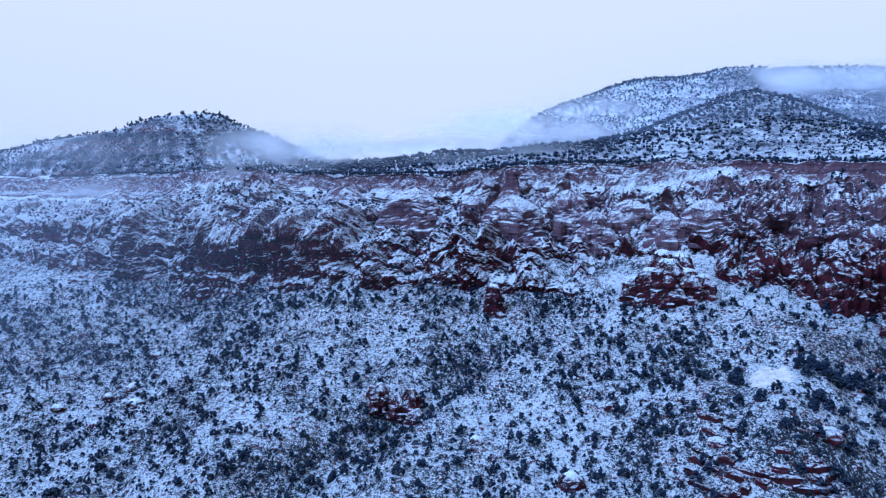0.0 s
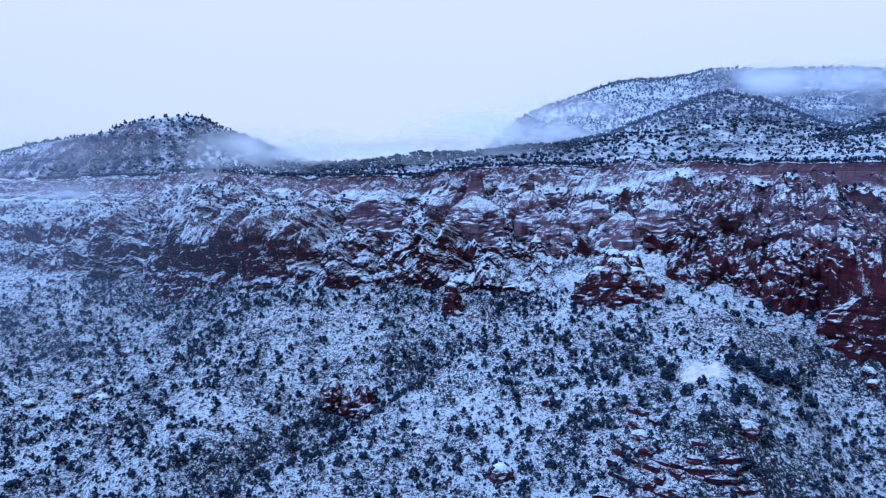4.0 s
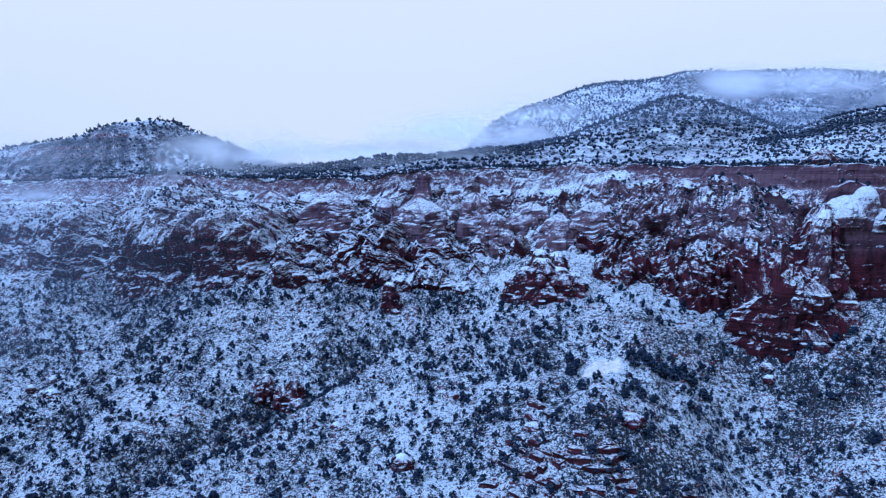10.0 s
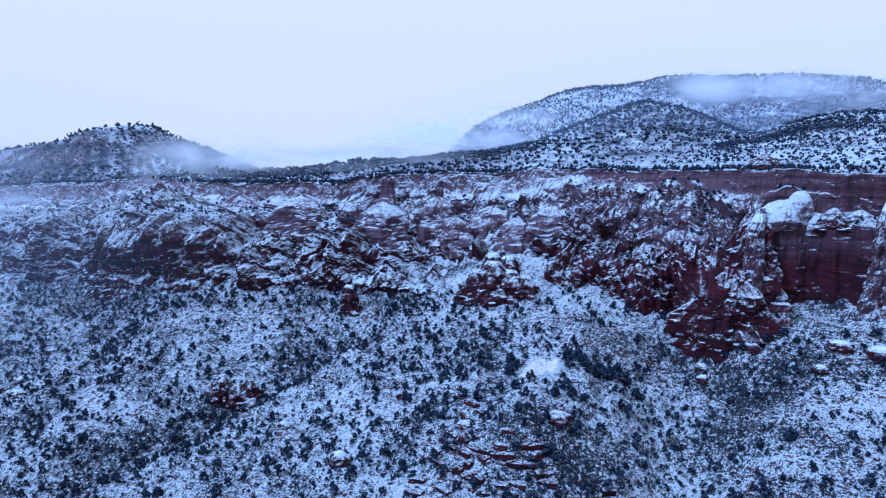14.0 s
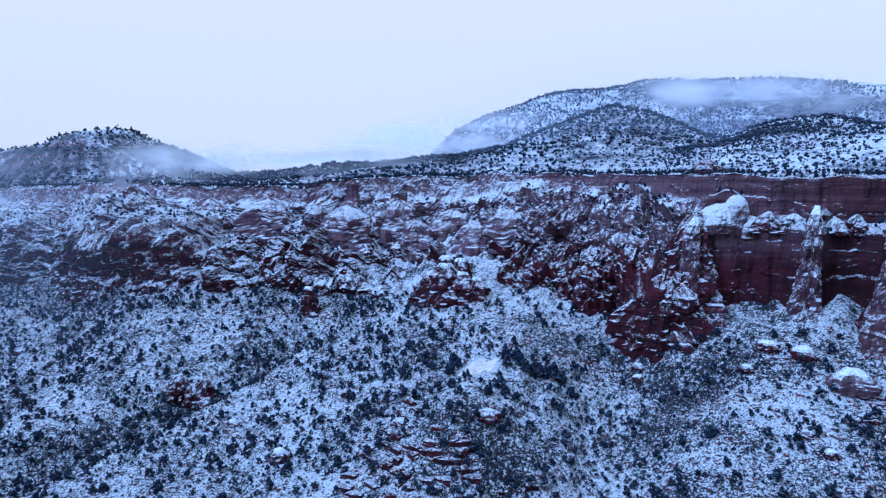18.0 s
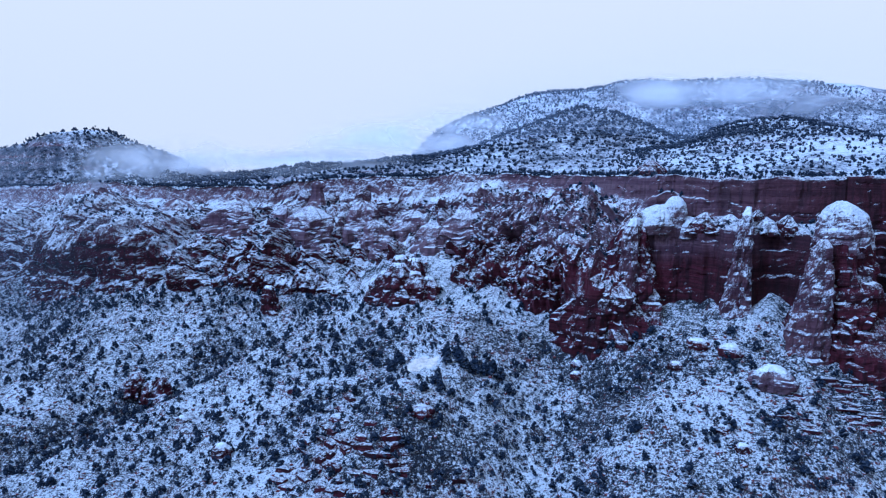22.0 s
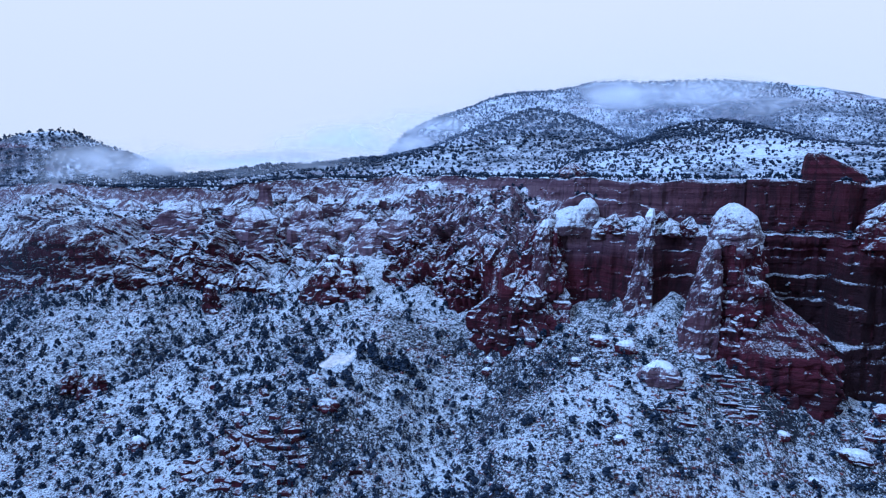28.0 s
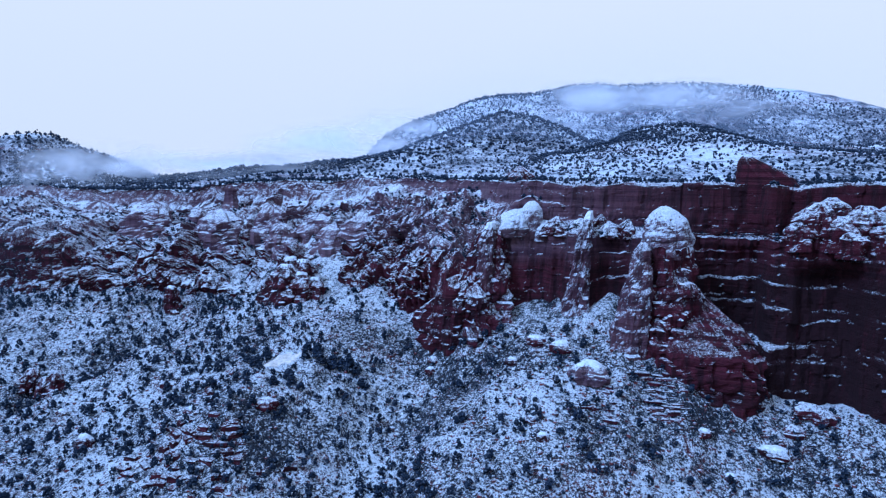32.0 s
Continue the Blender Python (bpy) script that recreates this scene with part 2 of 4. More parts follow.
def make_mist(ragged=True):
    """Thin mist, thinning out towards the edge of its veil; ragged where it drifts, even where it stands in for
    distance haze.
    """
    s = Nodes("drifting_mist" if ragged else "even_haze")
    tc = s.n.new("ShaderNodeTexCoord")
    g = s.split(tc.outputs["Generated"])
    dx, dy = s.math("ABSOLUTE", s.math("MULTIPLY_ADD", g["X"], 2.0, -1.0)), s.math("ABSOLUTE", s.math("MULTIPLY_ADD", g["Z"], 2.0, -1.0))
    r = s.math("SQRT", s.math("ADD", s.math("MULTIPLY", dx, dx), s.math("MULTIPLY", dy, dy)))
    edge = s.math("SUBTRACT", 1.0, s.step(r, 0.05, 0.92))
    wisp = s.step(s.noise(0.018, 3, 0.5, stretch=(1.0, 1.0, 2.0)), 0.22, 0.66)
    den = s.n.new("ShaderNodeObjectInfo").outputs["Alpha"]
    a = s.math("MULTIPLY", s.math("MULTIPLY", edge, wisp) if ragged else edge, den)
    body = s.n.new("ShaderNodeBsdfDiffuse")
    # the even sheets take a bluer tone to imitate aerial haze
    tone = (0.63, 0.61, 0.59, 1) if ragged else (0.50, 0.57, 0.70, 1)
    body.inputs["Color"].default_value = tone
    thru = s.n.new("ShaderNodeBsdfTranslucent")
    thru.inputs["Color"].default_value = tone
    both = s.n.new("ShaderNodeAddShader")
    s.l.new(body.outputs[0], both.inputs[0])
    s.l.new(thru.outputs[0], both.inputs[1])
    clear = s.n.new("ShaderNodeBsdfTransparent")
    mixer = s.n.new("ShaderNodeMixShader")
    s.link(a, mixer.inputs[0])
    s.l.new(clear.outputs[0], mixer.inputs[1])
    s.l.new(both.outputs[0], mixer.inputs[2])
    s.l.new(mixer.outputs[0], s.n["Material Output"].inputs["Surface"])
    return s.mat


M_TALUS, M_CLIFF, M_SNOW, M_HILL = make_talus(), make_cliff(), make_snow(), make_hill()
M_TREE, M_BARK, M_MIST, M_HAZE = make_foliage(0.25), make_bark(), make_mist(), make_mist(False)
M_RED = make_cliff(-1.0, 1.05, "red_sandstone")
M_STONE = make_stone()
M_VALLEY = make_valley()
M_SCRUB = make_foliage(0.5, "far_scrub_foliage")

# ---- the lie of the land ----
# along the rim: u, rim v, cliff foot v, talus height at the foot, its slope near the foot and 80 m out
LAND = [
    (-700, 352, 262, 62, 0.55, 0.40), (-430, 354, 256, 58, 0.60, 0.40), (-320, 360, 298, 50, 0.62, 0.42), (-237, 366, 302, 63, 0.62, 0.40),
    (-180, 374, 309, 63, 0.55, 0.36), (-130, 384, 319, 63, 0.78, 0.24), (-75, 396, 321, 68, 0.38, 0.36), (-25, 402, 320, 73, 0.48, 0.32),
    (20, 396, 330, 71, 0.32, 0.32), (48, 390, 322, 64, 0.40, 0.38), (72, 352, 302, 58, 0.70, 0.34), (100, 343, 302, 66, 0.44, 0.44),
    (140, 343, 304, 75, 0.56, 0.50), (175, 345, 306, 67, 0.58, 0.48), (212, 344, 311, 45, 0.60, 0.52), (320, 332, 306, 44, 0.62, 0.5), (700, 330, 300, 55, 0.7, 0.5)]


# how far the rim lies below its eastern height: u, metres
RIM_DROP = [(-700, 14), (-533, 12.5), (-466, 10), (-410, 9.5), (-385, 5.5), (-330, 5.5), (-300, 9), (-225, 9), (-180, 8), (-156, 6), (-138, 2.5), (-100, 1), (70, 0.5), (120, 1.2), (200, 1.7), (700, 1.7)]
# crests of the hills behind the rim: x, height
MESA = [(-700, 128), (-300, 133), (-130, 137), (-90, 138), (-50, 141.5), (0, 145), (55, 148), (100, 151), (150, 154), (300, 152), (450, 150), (900, 150)]
LEFT_HILL = [(-900, 118), (-540, 140), (-418, 156), (-340, 165.5), (-302, 169), (-275, 174.5), (-248, 178.5), (-222, 180.5), (-205, 179), (-190, 172.5), (-168, 166), (-150, 160), (-134, 153), (-90, 132), (0, 110)]
DARK_HILL = [(-60, 128), (40, 143), (107, 152), (150, 160.5), (173, 168), (197, 177), (221, 186), (243, 192.5), (269, 185), (300, 175), (330, 164), (345, 156), (420, 140)]
NEAR_HILL = [(230, 130), (270, 148), (300, 157), (325, 165), (345, 172.5), (357, 177), (380, 173), (405, 165), (435, 159), (470, 157), (560, 160), (700, 140)]
MOUNTAIN = [(-250, 120), (-60, 118), (0, 125), (50, 140), (80, 166), (106, 193), (150, 213), (188, 228), (222, 241), (258, 247.5), (298, 250.5), (335, 255), (366, 264), (422, 261.5), (487, 264), (535, 261.5), (590, 259.5), (640, 255), (700, 242), (755, 228), (850, 203), (1000, 160), (1200, 125)]


def hills(u, v):
    """Mesa top and the hills on it."""
    x, y = to_xy(u, v)
    back = v - soft_along(LAND, 1, u)
    z = 136.8 - soft_along(RIM_DROP, 1, u, 5)
    z = z + (soft_along(MESA, 1, x, 20) - z) * (0.25 * smooth(4, 40, back) + 0.75 * smooth(15, 130, back))
    z = z - 30 * smooth(545, 640, y) * smooth(190, 120, x) * smooth(-330, -150, x)
    lift = 0
    for crest, at, front, behind, wob in ((LEFT_HILL, 578, 34, 90, 0), (DARK_HILL, 520, 44, 55, 10), (NEAR_HILL, 420, 62, 60, 8), (MOUNTAIN, 830, 115, 220, 26)):
        at = at + (0.48 * np.maximum(0, -x - 250) if crest is LEFT_HILL else 0)
        d = y - at - wob * fbm(x / 90, 0.5, 0, 2, 33)
        top = along(crest, 1, x + 5 * fbm(x / 30, y / 45, 0, 2, 34)) * 0.5 + soft_along(crest, 1, x, 5) * 0.5 - z
        lift = np.maximum(lift, top * np.exp(-0.5 * (d / np.where(d < 0, front, behind)) ** 2) * smooth(2, 46, back))
    z = z + lift
    near_crest = np.exp(-0.5 * ((y - 578) / 25) ** 2) * (x < -60) + np.exp(-0.5 * ((y - 830) / 60) ** 2)
    z = z + 1.4 * fbm(u / 40, v / 40, 0, 3, 5) * smooth(0, 40, back) + 4.5 * fbm(u / 48, v / 48, 0, 4, 31) * smooth(60, 200, back) * smooth(20, 160, x) * (1 - 0.75 * np.clip(near_crest, 0, 1))
    far = smooth(1300, 1900, np.hypot(u * 0.7, v))
    return z * (1 - far) + 120 * far


def talus(u, v):
    foot, zf = soft_along(LAND, 2, u), soft_along(LAND, 3, u)
    s0, s1 = soft_along(LAND, 4, u), soft_along(LAND, 5, u)
    d = foot - v
    dn = np.maximum(d, 0)
    k = np.clip(dn / 80, 0, 1)
    z = zf - np.where(d > 0, s0 * dn + (s1 - s0) * np.where(dn < 80, k * dn / 2, dn - 40), s0 * d * 1.2 * (1 - 0.85 * smooth(150, 185, u)))
    # central spur with its small flat, and the gullies beside it
    ax = u - (18 + 0.05 * (v - 230))
    z = z + 9 * np.exp(-np.abs(ax / 24) ** 1.6) * smooth(185, 225, v) * (1 - smooth(285, 325, v))
    z = z - 7 * np.exp(-((u - 76 + 0.10 * (v - 260)) / 19) ** 2) * smooth(150, 215, v) * (1 - smooth(280, 305, v))
    z = z - 7 * np.exp(-((u + 122 - 0.55 * (v - 250)) / 15) ** 2) * smooth(130, 190, v) * (1 - smooth(300, 325, v))
    z = z + 5 * np.exp(-((u + 150 - 0.35 * (v - 250)) / 18) ** 2) * smooth(150, 200, v) * (1 - smooth(275, 305, v))
    z = z + 2.6 * fbm(u / 38, v / 38, 0, 3, 3) + 1.9 * ridged((u + 0.3 * v) / 23, v / 55, 0, 2, 9)
    z = z + 0.8 * fbm(u / 6.0, v / 6.0, 0, 3, 15) + 0.34 * fbm(u / 2.1, v / 2.1, 0, 2, 21)
    floor = -42 + 6 * fbm(u / 160, v / 160, 0, 3, 2)
    # unseen opposing slope, added to keep horizon light off the cliffs
    floor = floor + 290 * smooth(-60, -620, v)
    low = 14.0
    return np.where(z > floor + low, z, floor + low * np.exp(np.minimum((z - floor - low) / low, 0)))


def ground_height(u, v):
    rim, foot = soft_along(LAND, 1, u, 4), soft_along(LAND, 2, u, 4)
    t = smooth(5, 16, v - rim)
    return (talus(u, np.minimum(v, foot + 24)) - 6 * smooth(24, 34, v - foot)) * (1 - t) + (hills(u, v) - 0.6) * t


def grow(start, step, ratio, limit):
    out, x = [], start
    while abs(x) < limit:
        step *= ratio
        x += step
        out.append(x)
    return out


u_line = np.array(grow(-480, -1.25, 1.16, 4300)[::-1] + list(np.arange(-480, 330.5, 1.25)) + grow(330, 1.25, 1.16, 4300))
v_line = np.array(grow(135, -0.9, 1.2, 4300)[::-1] + list(np.arange(135, 330, 0.9)) + list(np.arange(330, 430, 2.2)) + list(np.arange(430, 1010, 6.5)) + grow(1010, 6.5, 1.2, 4300))
U, V = np.meshgrid(u_line, v_line)
Z = ground_height(U, V)
X, Y = to_xy(U, V)
ground = new("ground", sheet("ground", X, Y, Z))
ground.data.materials.append(M_TALUS)
ground.data.materials.append(M_HILL)
ground.data.materials.append(M_VALLEY)
mid_v = (V[:-1, :-1] + V[1:, 1:]) / 2
ground.data.polygons.foreach_set("material_index", ((mid_v > soft_along(LAND, 1, (U[:-1, :-1] + U[1:, 1:]) / 2) - 2) + 2 * (mid_v < 112)).astype(np.int32).ravel())
tagged(ground, "snow-covered rubble slope with red earth below a mesa", "ground", kind="structure")

# ---- the cliffs ----
# profiles from foot (0) to rim (1): share of the way, height
STEPS_LEFT = [(0, 38), (0.03, 70), (0.10, 72), (0.12, 79), (0.24, 81), (0.26, 88), (0.40, 91), (0.43, 97), (0.52, 99), (0.57, 108), (0.78, 113), (0.955, 125), (0.985, 134.8), (1.0, 136.3), (1.3, 137.2)]
STEPS_SHEER = [(0, 38), (0.03, 62), (0.08, 64), (0.13, 91), (0.24, 94), (0.27, 99), (0.45, 103), (0.49, 110), (0.78, 114), (0.955, 124), (0.985, 134.8), (1.0, 136.3), (1.3, 137.2)]
STEPS_WEST = [(0, 38), (0.03, 58), (0.10, 61), (0.14, 74), (0.30, 77), (0.335, 90), (0.55, 91), (0.58, 95), (0.93, 99), (0.955, 120), (0.985, 134.5), (1.0, 136.3), (1.3, 137.2)]
# east of the bend: metres behind the wall's face, share of the bench behind it, height
STEPS_RIGHT = [(-3, 0, 38), (-2, 0, 64), (-0.4, 0, 65.5), (0.0, 0, 70), (2.2, 0, 71.5), (2.6, 0, 84.5), (4.0, 0, 85.5), (4.3, 0, 93.8), (5.7, 0, 94.8), (5.9, 0, 101.2), (6.7, 0, 102.0), (6.9, 0, 105.2), (8.2, 0, 106.2), (8.5, 0, 112), (10.0, 0, 113), (10.0, 0.45, 114), (10.0, 0.8, 116.5), (10.0, 0.92, 121), (10.0, 0.96, 127), (10.0, 0.975, 132), (10.0, 1.0, 135), (11.0, 1.0, 136.3), (31.0, 1.0, 137.2)]
# its face in plan: u, v
FACE = [(40, 326), (60, 314), (65, 302), (78, 300), (80, 308), (86, 307), (89, 312), (92, 319), (106, 322), (121, 318), (126, 310), (136, 309), (140, 319), (150, 321), (156, 314), (172, 318), (178, 330),
        (203, 333), (206, 322), (211, 323), (216, 320), (234, 322), (240, 316), (252, 312), (300, 310), (400, 305)]
# buttresses and recesses: u, half width, push towards the valley, from height, up to height
BUTTRESS = [(191, 12, -5.0, 56, 107), (227, 12, -8.0, 36, 102), (-33, 7, 7.0, 50, 82), (-10, 4, 4.0, 50, 84), (38, 9, 6.0, 50, 86),
            (-331, 5, 8.0, 78, 128), (-310, 30, 8.0, 40, 122), (-269, 5.0, -14.0, 40, 114), (-238, 22, 9.0, 44, 110), (-350, 5, -6.0, 40, 112), (-213, 4, -6.0, 40, 100), (-195, 11, 6.0, 40, 94), (-150, 16, 4.0, 56, 90),
            (-128, 6, 5.0, 84, 114), (-372, 5, 8.0, 60, 108), (-400, 9, 7.0, 50, 104)]


def profile(steps, q):
    """Even steps along the profile line."""
    o, z = np.array([s[0] for s in steps]) * 75, np.array([s[1] for s in steps])
    length = np.concatenate([[0], np.cumsum(np.hypot(np.diff(o), np.diff(z)))])
    at = q * length[-1]
    return np.interp(at, length, o) / 75, np.interp(at, length, z)


q_line = np.linspace(0, 1, 215)
cu_line = np.concatenate([np.arange(-730, -470, 1.5), np.arange(-470, 345, 0.76)])
CU, CQ = np.meshgrid(cu_line, q_line)
oa, za = profile(STEPS_LEFT, CQ)
os_, zs_ = profile(STEPS_SHEER, CQ)
sheer = np.clip(np.exp(-np.abs((CU + 268) / 60) ** 4) + 0.7 * np.exp(-np.abs((CU + 395) / 40) ** 4) + 0.85 * np.exp(-np.abs((CU - 46) / 34) ** 4) + 0.5 * np.exp(-np.abs((CU + 148) / 28) ** 4), 0, 1)
oa, za = oa * (1 - sheer) + os_ * sheer, za * (1 - sheer) + zs_ * sheer
ow_, zw_ = profile(STEPS_WEST, CQ)
west = smooth(-375, -400, CU)
oa, za = oa * (1 - west) + ow_ * west, za * (1 - west) + zw_ * west
sheer = np.maximum(sheer * (1 - west), west)
rs, rf, rz = [np.array([s[k] for s in STEPS_RIGHT], float) for k in range(3)]
rl = np.concatenate([[0], np.cumsum(np.sqrt(np.diff(rs) ** 2 + (np.diff(rf) * 16) ** 2 + np.diff(rz) ** 2))])
right_m, right_f, zb = [np.interp(CQ * rl[-1], rl, k) for k in (rs, rf, rz)]
plain = np.exp(-np.abs((CU - 107) / 15) ** 6) * smooth(84, 92, zb) * (1 - smooth(111, 113, zb))
ledge = np.clip(0.50 + 0.55 * fbm(CU / 10, zb / 7, 0, 3, 45) + 0.55 * np.exp(-np.abs((CU - 190) / 17) ** 4), 0, 1.25) * (right_m < 10) + (right_m >= 10)
right_m = right_m * ledge + np.interp(zb, [38, 64, 113], [-3, -1.5, 10]) * (1 - ledge)
zb = zb + 1.3 * fbm(CU / 22, zb / 40, 0, 3, 47) * smooth(60, 70, zb) * (1 - smooth(108, 114, zb))
right_m = right_m - 7.0 * (1 - smooth(69.5, 71.5, zb)) * np.exp(-np.abs((CU - 192) / 18) ** 4)
right_m = right_m * (1 - plain) + (5.0 + (zb - 92) * 0.17) * plain
cu_wob = CU + 4 * fbm(CU / 9, CQ * 8, 0, 2, 77)
high = smooth(80, 87, zb)
side = smooth(54, 66, cu_wob) * (1 - high) + smooth(81, 90, cu_wob) * high
co, cz = oa, za * (1 - side) + zb * side
dip = (2.2 * fbm(CU / 75, CQ * 0.3, 0, 2, 41) + 1.6 * (1 - side) * (1 - 0.6 * sheer) * fbm(CU / 30, CQ * 2, 0, 2, 43)) * (1 - smooth(115, 135, cz))
rim_v, foot_v = soft_along(LAND, 1, CU, 4), soft_along(LAND, 2, CU, 4)
body = (1 - smooth(0.985, 1.03, co)) * (1 - side) + (1 - smooth(10.0, 11.5, right_m)) * side
wild = 1 - side
upper = np.maximum(smooth(119, 127, cz), smooth(101, 106, cz) * west)
# where rubble has buried the steps the way up is an even slope
rib = fbm(CU / 27 + 0.25 * vnoise(CU / 40, cz / 22, 0, 95), cz / 120, 0, 3, 93)
buried = smooth(-0.12, 0.38, rib + 0.35 * fbm(CU / 12, cz / 9, 0, 2, 97)) * (1 - side) * (1 - upper) * (1 - 0.95 * sheer) * smooth(0.03, 0.12, co)
calm = smooth(-318, -350, CU)
buried = buried * (1 - calm)
even_z = 69 + 50 * np.clip(co, 0, 1)
even = np.maximum(0.92 * buried, 0.5 * (1 - side) * (1 - upper) * (1 - sheer) * (1 - calm) * smooth(0.03, 0.12, co))
cz = cz * (1 - even) + even_z * even
co = co + wild * (1 - 0.7 * calm) * 0.075 * fbm(CU / 15, cz / 9.0, 0, 3, 51) * smooth(0.02, 0.2, co) * body * (1 - upper)
face_v = soft_along(FACE, 1, CU + 1.5 * fbm(CU / 7, cz / 18, 0, 2, 57), 1.0)
cv = (foot_v + (rim_v - foot_v) * co) * (1 - side) + (face_v + right_m + right_f * (rim_v - face_v - 10) * (1 - 0.85 * smooth(166, 180, CU) * (1 - smooth(207, 214, CU)))) * side
low = (0.4 + 0.6 * smooth(58, 84, cz)) * (1 - 0.35 * calm)
ca = CQ * 155
push = -5.0 * wild + wild * low * (4.0 * (1 - 2 * buried) * (1 - side) + 6.0 * ridged(CU / 52, ca / 110, 0, 2, 61) + 4.5 * ridged(CU / 21, ca / 45, 0, 3, 63)) * (1 - 0.78 * upper)
bx, bz_ = CU + 4 * fbm(CU / 13, ca / 13, 0, 2, 131), ca + 3 * fbm(CU / 13, ca / 11, 0, 2, 133)
knobs = 7.5 * (1 - 0.5 * sheer) * (bulges(bx / 17, bz_ / 19, 135) - 0.75) + 4.0 * (bulges(bx / 7.5, bz_ / 8, 137) - 0.75) + 1.3 * (bulges(bx / 3.2, bz_ / 3.0, 139) - 0.75)
push = push + wild * low * (1 - 0.55 * sheer) * (1 - 0.85 * upper) * knobs + side * (1 - upper) * 0.9 * (bulges(bx / 4.2, bz_ / 9, 141) - 0.75)
push = push + (1 - 0.75 * upper) * (1 - 0.72 * side) * (0.7 * fbm(CU / 6.0, ca / 6.5, 0, 3, 65) + 0.5 * fbm(CU / 1.7, ca / 1.9, 0, 2, 67))
push = push + (1 - 0.6 * upper) * (side * 0.6 * blocks(CU / 3.6, ca / 8.5, 101) + wild * (1 - 0.4 * sheer) * (1.1 * shards(bx / 4.6, bz_ / 5.2, 103) + 0.5 * shards(CU / 2.0, ca / 2.3, 105)))
push = push + wild * (1 - 0.5 * sheer) * (1 - 0.8 * upper) * (1.7 * (bulges(bx / 4.6, bz_ / 4.8, 143) - 0.75) + 0.8 * (bulges(bx / 2.2, bz_ / 2.4, 145) - 0.75))
push = push + wild * (1 - 0.85 * upper) * low * 2.6 * ridged(CU / 11 + 0.5 * vnoise(CU / 15, ca / 15, 0, 119), ca / 70, 0, 3, 117)
push = push + wild * sheer * (1 - upper) * (2.4 * ridged(CU / 9 + 0.3 * vnoise(CU / 12, ca / 25, 0, 155), ca / 140, 0, 3, 157) + 1.0 * ridged(CU / 3.3, ca / 45, 0, 2, 159))
cleft = smooth(0.80, 1.0, 1 - np.abs(vnoise(CU / 15 + 0.6 * vnoise(CU / 20, ca / 14, 0, 121), ca / 80, 0, 123))) + 0.6 * smooth(0.84, 1.0, 1 - np.abs(vnoise(CU / 6.5 + 0.5 * vnoise(CU / 9, ca / 9, 0, 125), ca / 34, 0, 127)))
push = push - wild * (1 - 0.8 * upper) * low * 3.2 * cleft
# joints and flutes on the great walls
push = push + side * (1.5 * ridged(CU / 11, ca / 70, 0, 2, 113) + 0.8 * ridged(CU / 3.7, ca / 26, 0, 2, 115))
push = push + side * upper * (1.7 * blocks(CU / 10, ca / 40, 151) + 0.35 * blocks(CU / 3.4, ca / 9, 153))
for bu, bw, bp, b0, b1 in BUTTRESS:
    push = push + bp * np.exp(-np.abs((CU - bu) / bw) ** 3.0) * smooth(b0 - 4, b0 + 4, cz) * (1 - smooth(b1 - 4, b1 + 3, cz))
# knobs and clefts stand out along the slope's own normal
wide = np.ones(25) / 25
tilt_v, tilt_z = [np.apply_along_axis(lambda c: np.convolve(np.pad(c, 12, mode="edge"), wide, "valid"), 0, np.gradient(g, axis=0)) for g in (cv, cz)]
steep = np.maximum(np.hypot(tilt_v, tilt_z), 1e-4)
flat = np.clip(tilt_v / steep, 0, 1) * wild * (1 - upper)
cv = cv - push * (0.15 + 0.85 * body) * np.sqrt(1 - flat ** 2)
cz = cz + 0.85 * push * flat * body * smooth(0.02, 0.10, co)
cz = cz + dip + (1.7 * wild * fbm(CU / 11, cv / 9, cz / 30, 3, 73) + 0.45 * fbm(CU / 3.1, cv / 3.1, 0, 2, 71)) * (1 - 0.8 * upper) + 2.2 * upper * fbm(CU / 20, 0.5, 0, 4, 75)
cz = cz - soft_along(RIM_DROP, 1, CU, 5) * smooth(104, 126, cz)
# cones of rubble leaning against the rim wall
cz = cz + 9 * smooth(0.5, 0.93, co) * (1 - smooth(0.958, 0.975, co)) * np.clip(fbm(CU / 17, 0.5, 0, 3, 79), 0, 1) * (1 - 0.5 * side) * (1 - smooth(160, 176, CU)) * (0.25 + 0.75 * smooth(-230, -150, CU))
CX, CY = to_xy(CU, cv)
cliff = new("cliff_wall", sheet("cliff_wall", CX, CY, cz, False))
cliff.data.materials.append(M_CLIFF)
tagged(cliff, "layered red sandstone cliff with snow on its ledges", "cliff", kind="structure")


# ---- things: helpers ----
def part(name, data, material, parent, label=""):
    """One mesh as a part of a thing; data is a mesh or a bmesh."""
    if isinstance(data, bmesh.types.BMesh):
        me = bpy.data.meshes.new(name)
        data.to_mesh(me)
        data.free()
        data = me
    ob = new(name, data)
    if material and not data.materials:
        data.materials.append(material)
    ob.parent = parent
    return tagged(ob, label)


def thing(name, label, category, group="", kind="", at=None):
    ob = new(name)
    ob.empty_display_size = 0.5
    if at is not None:
        ob.matrix_world = at
    return tagged(ob, label, category, group, kind)


def spot(u, v, z):
    x, y = to_xy(u, v)
    return Matrix.Translation((float(x), float(y), float(z))) @ Matrix.Rotation(math.atan2(UY, UX), 4, "Z")


def land(u, v):
    return float(ground_height(np.array([float(u)]), np.array([float(v)]))[0])


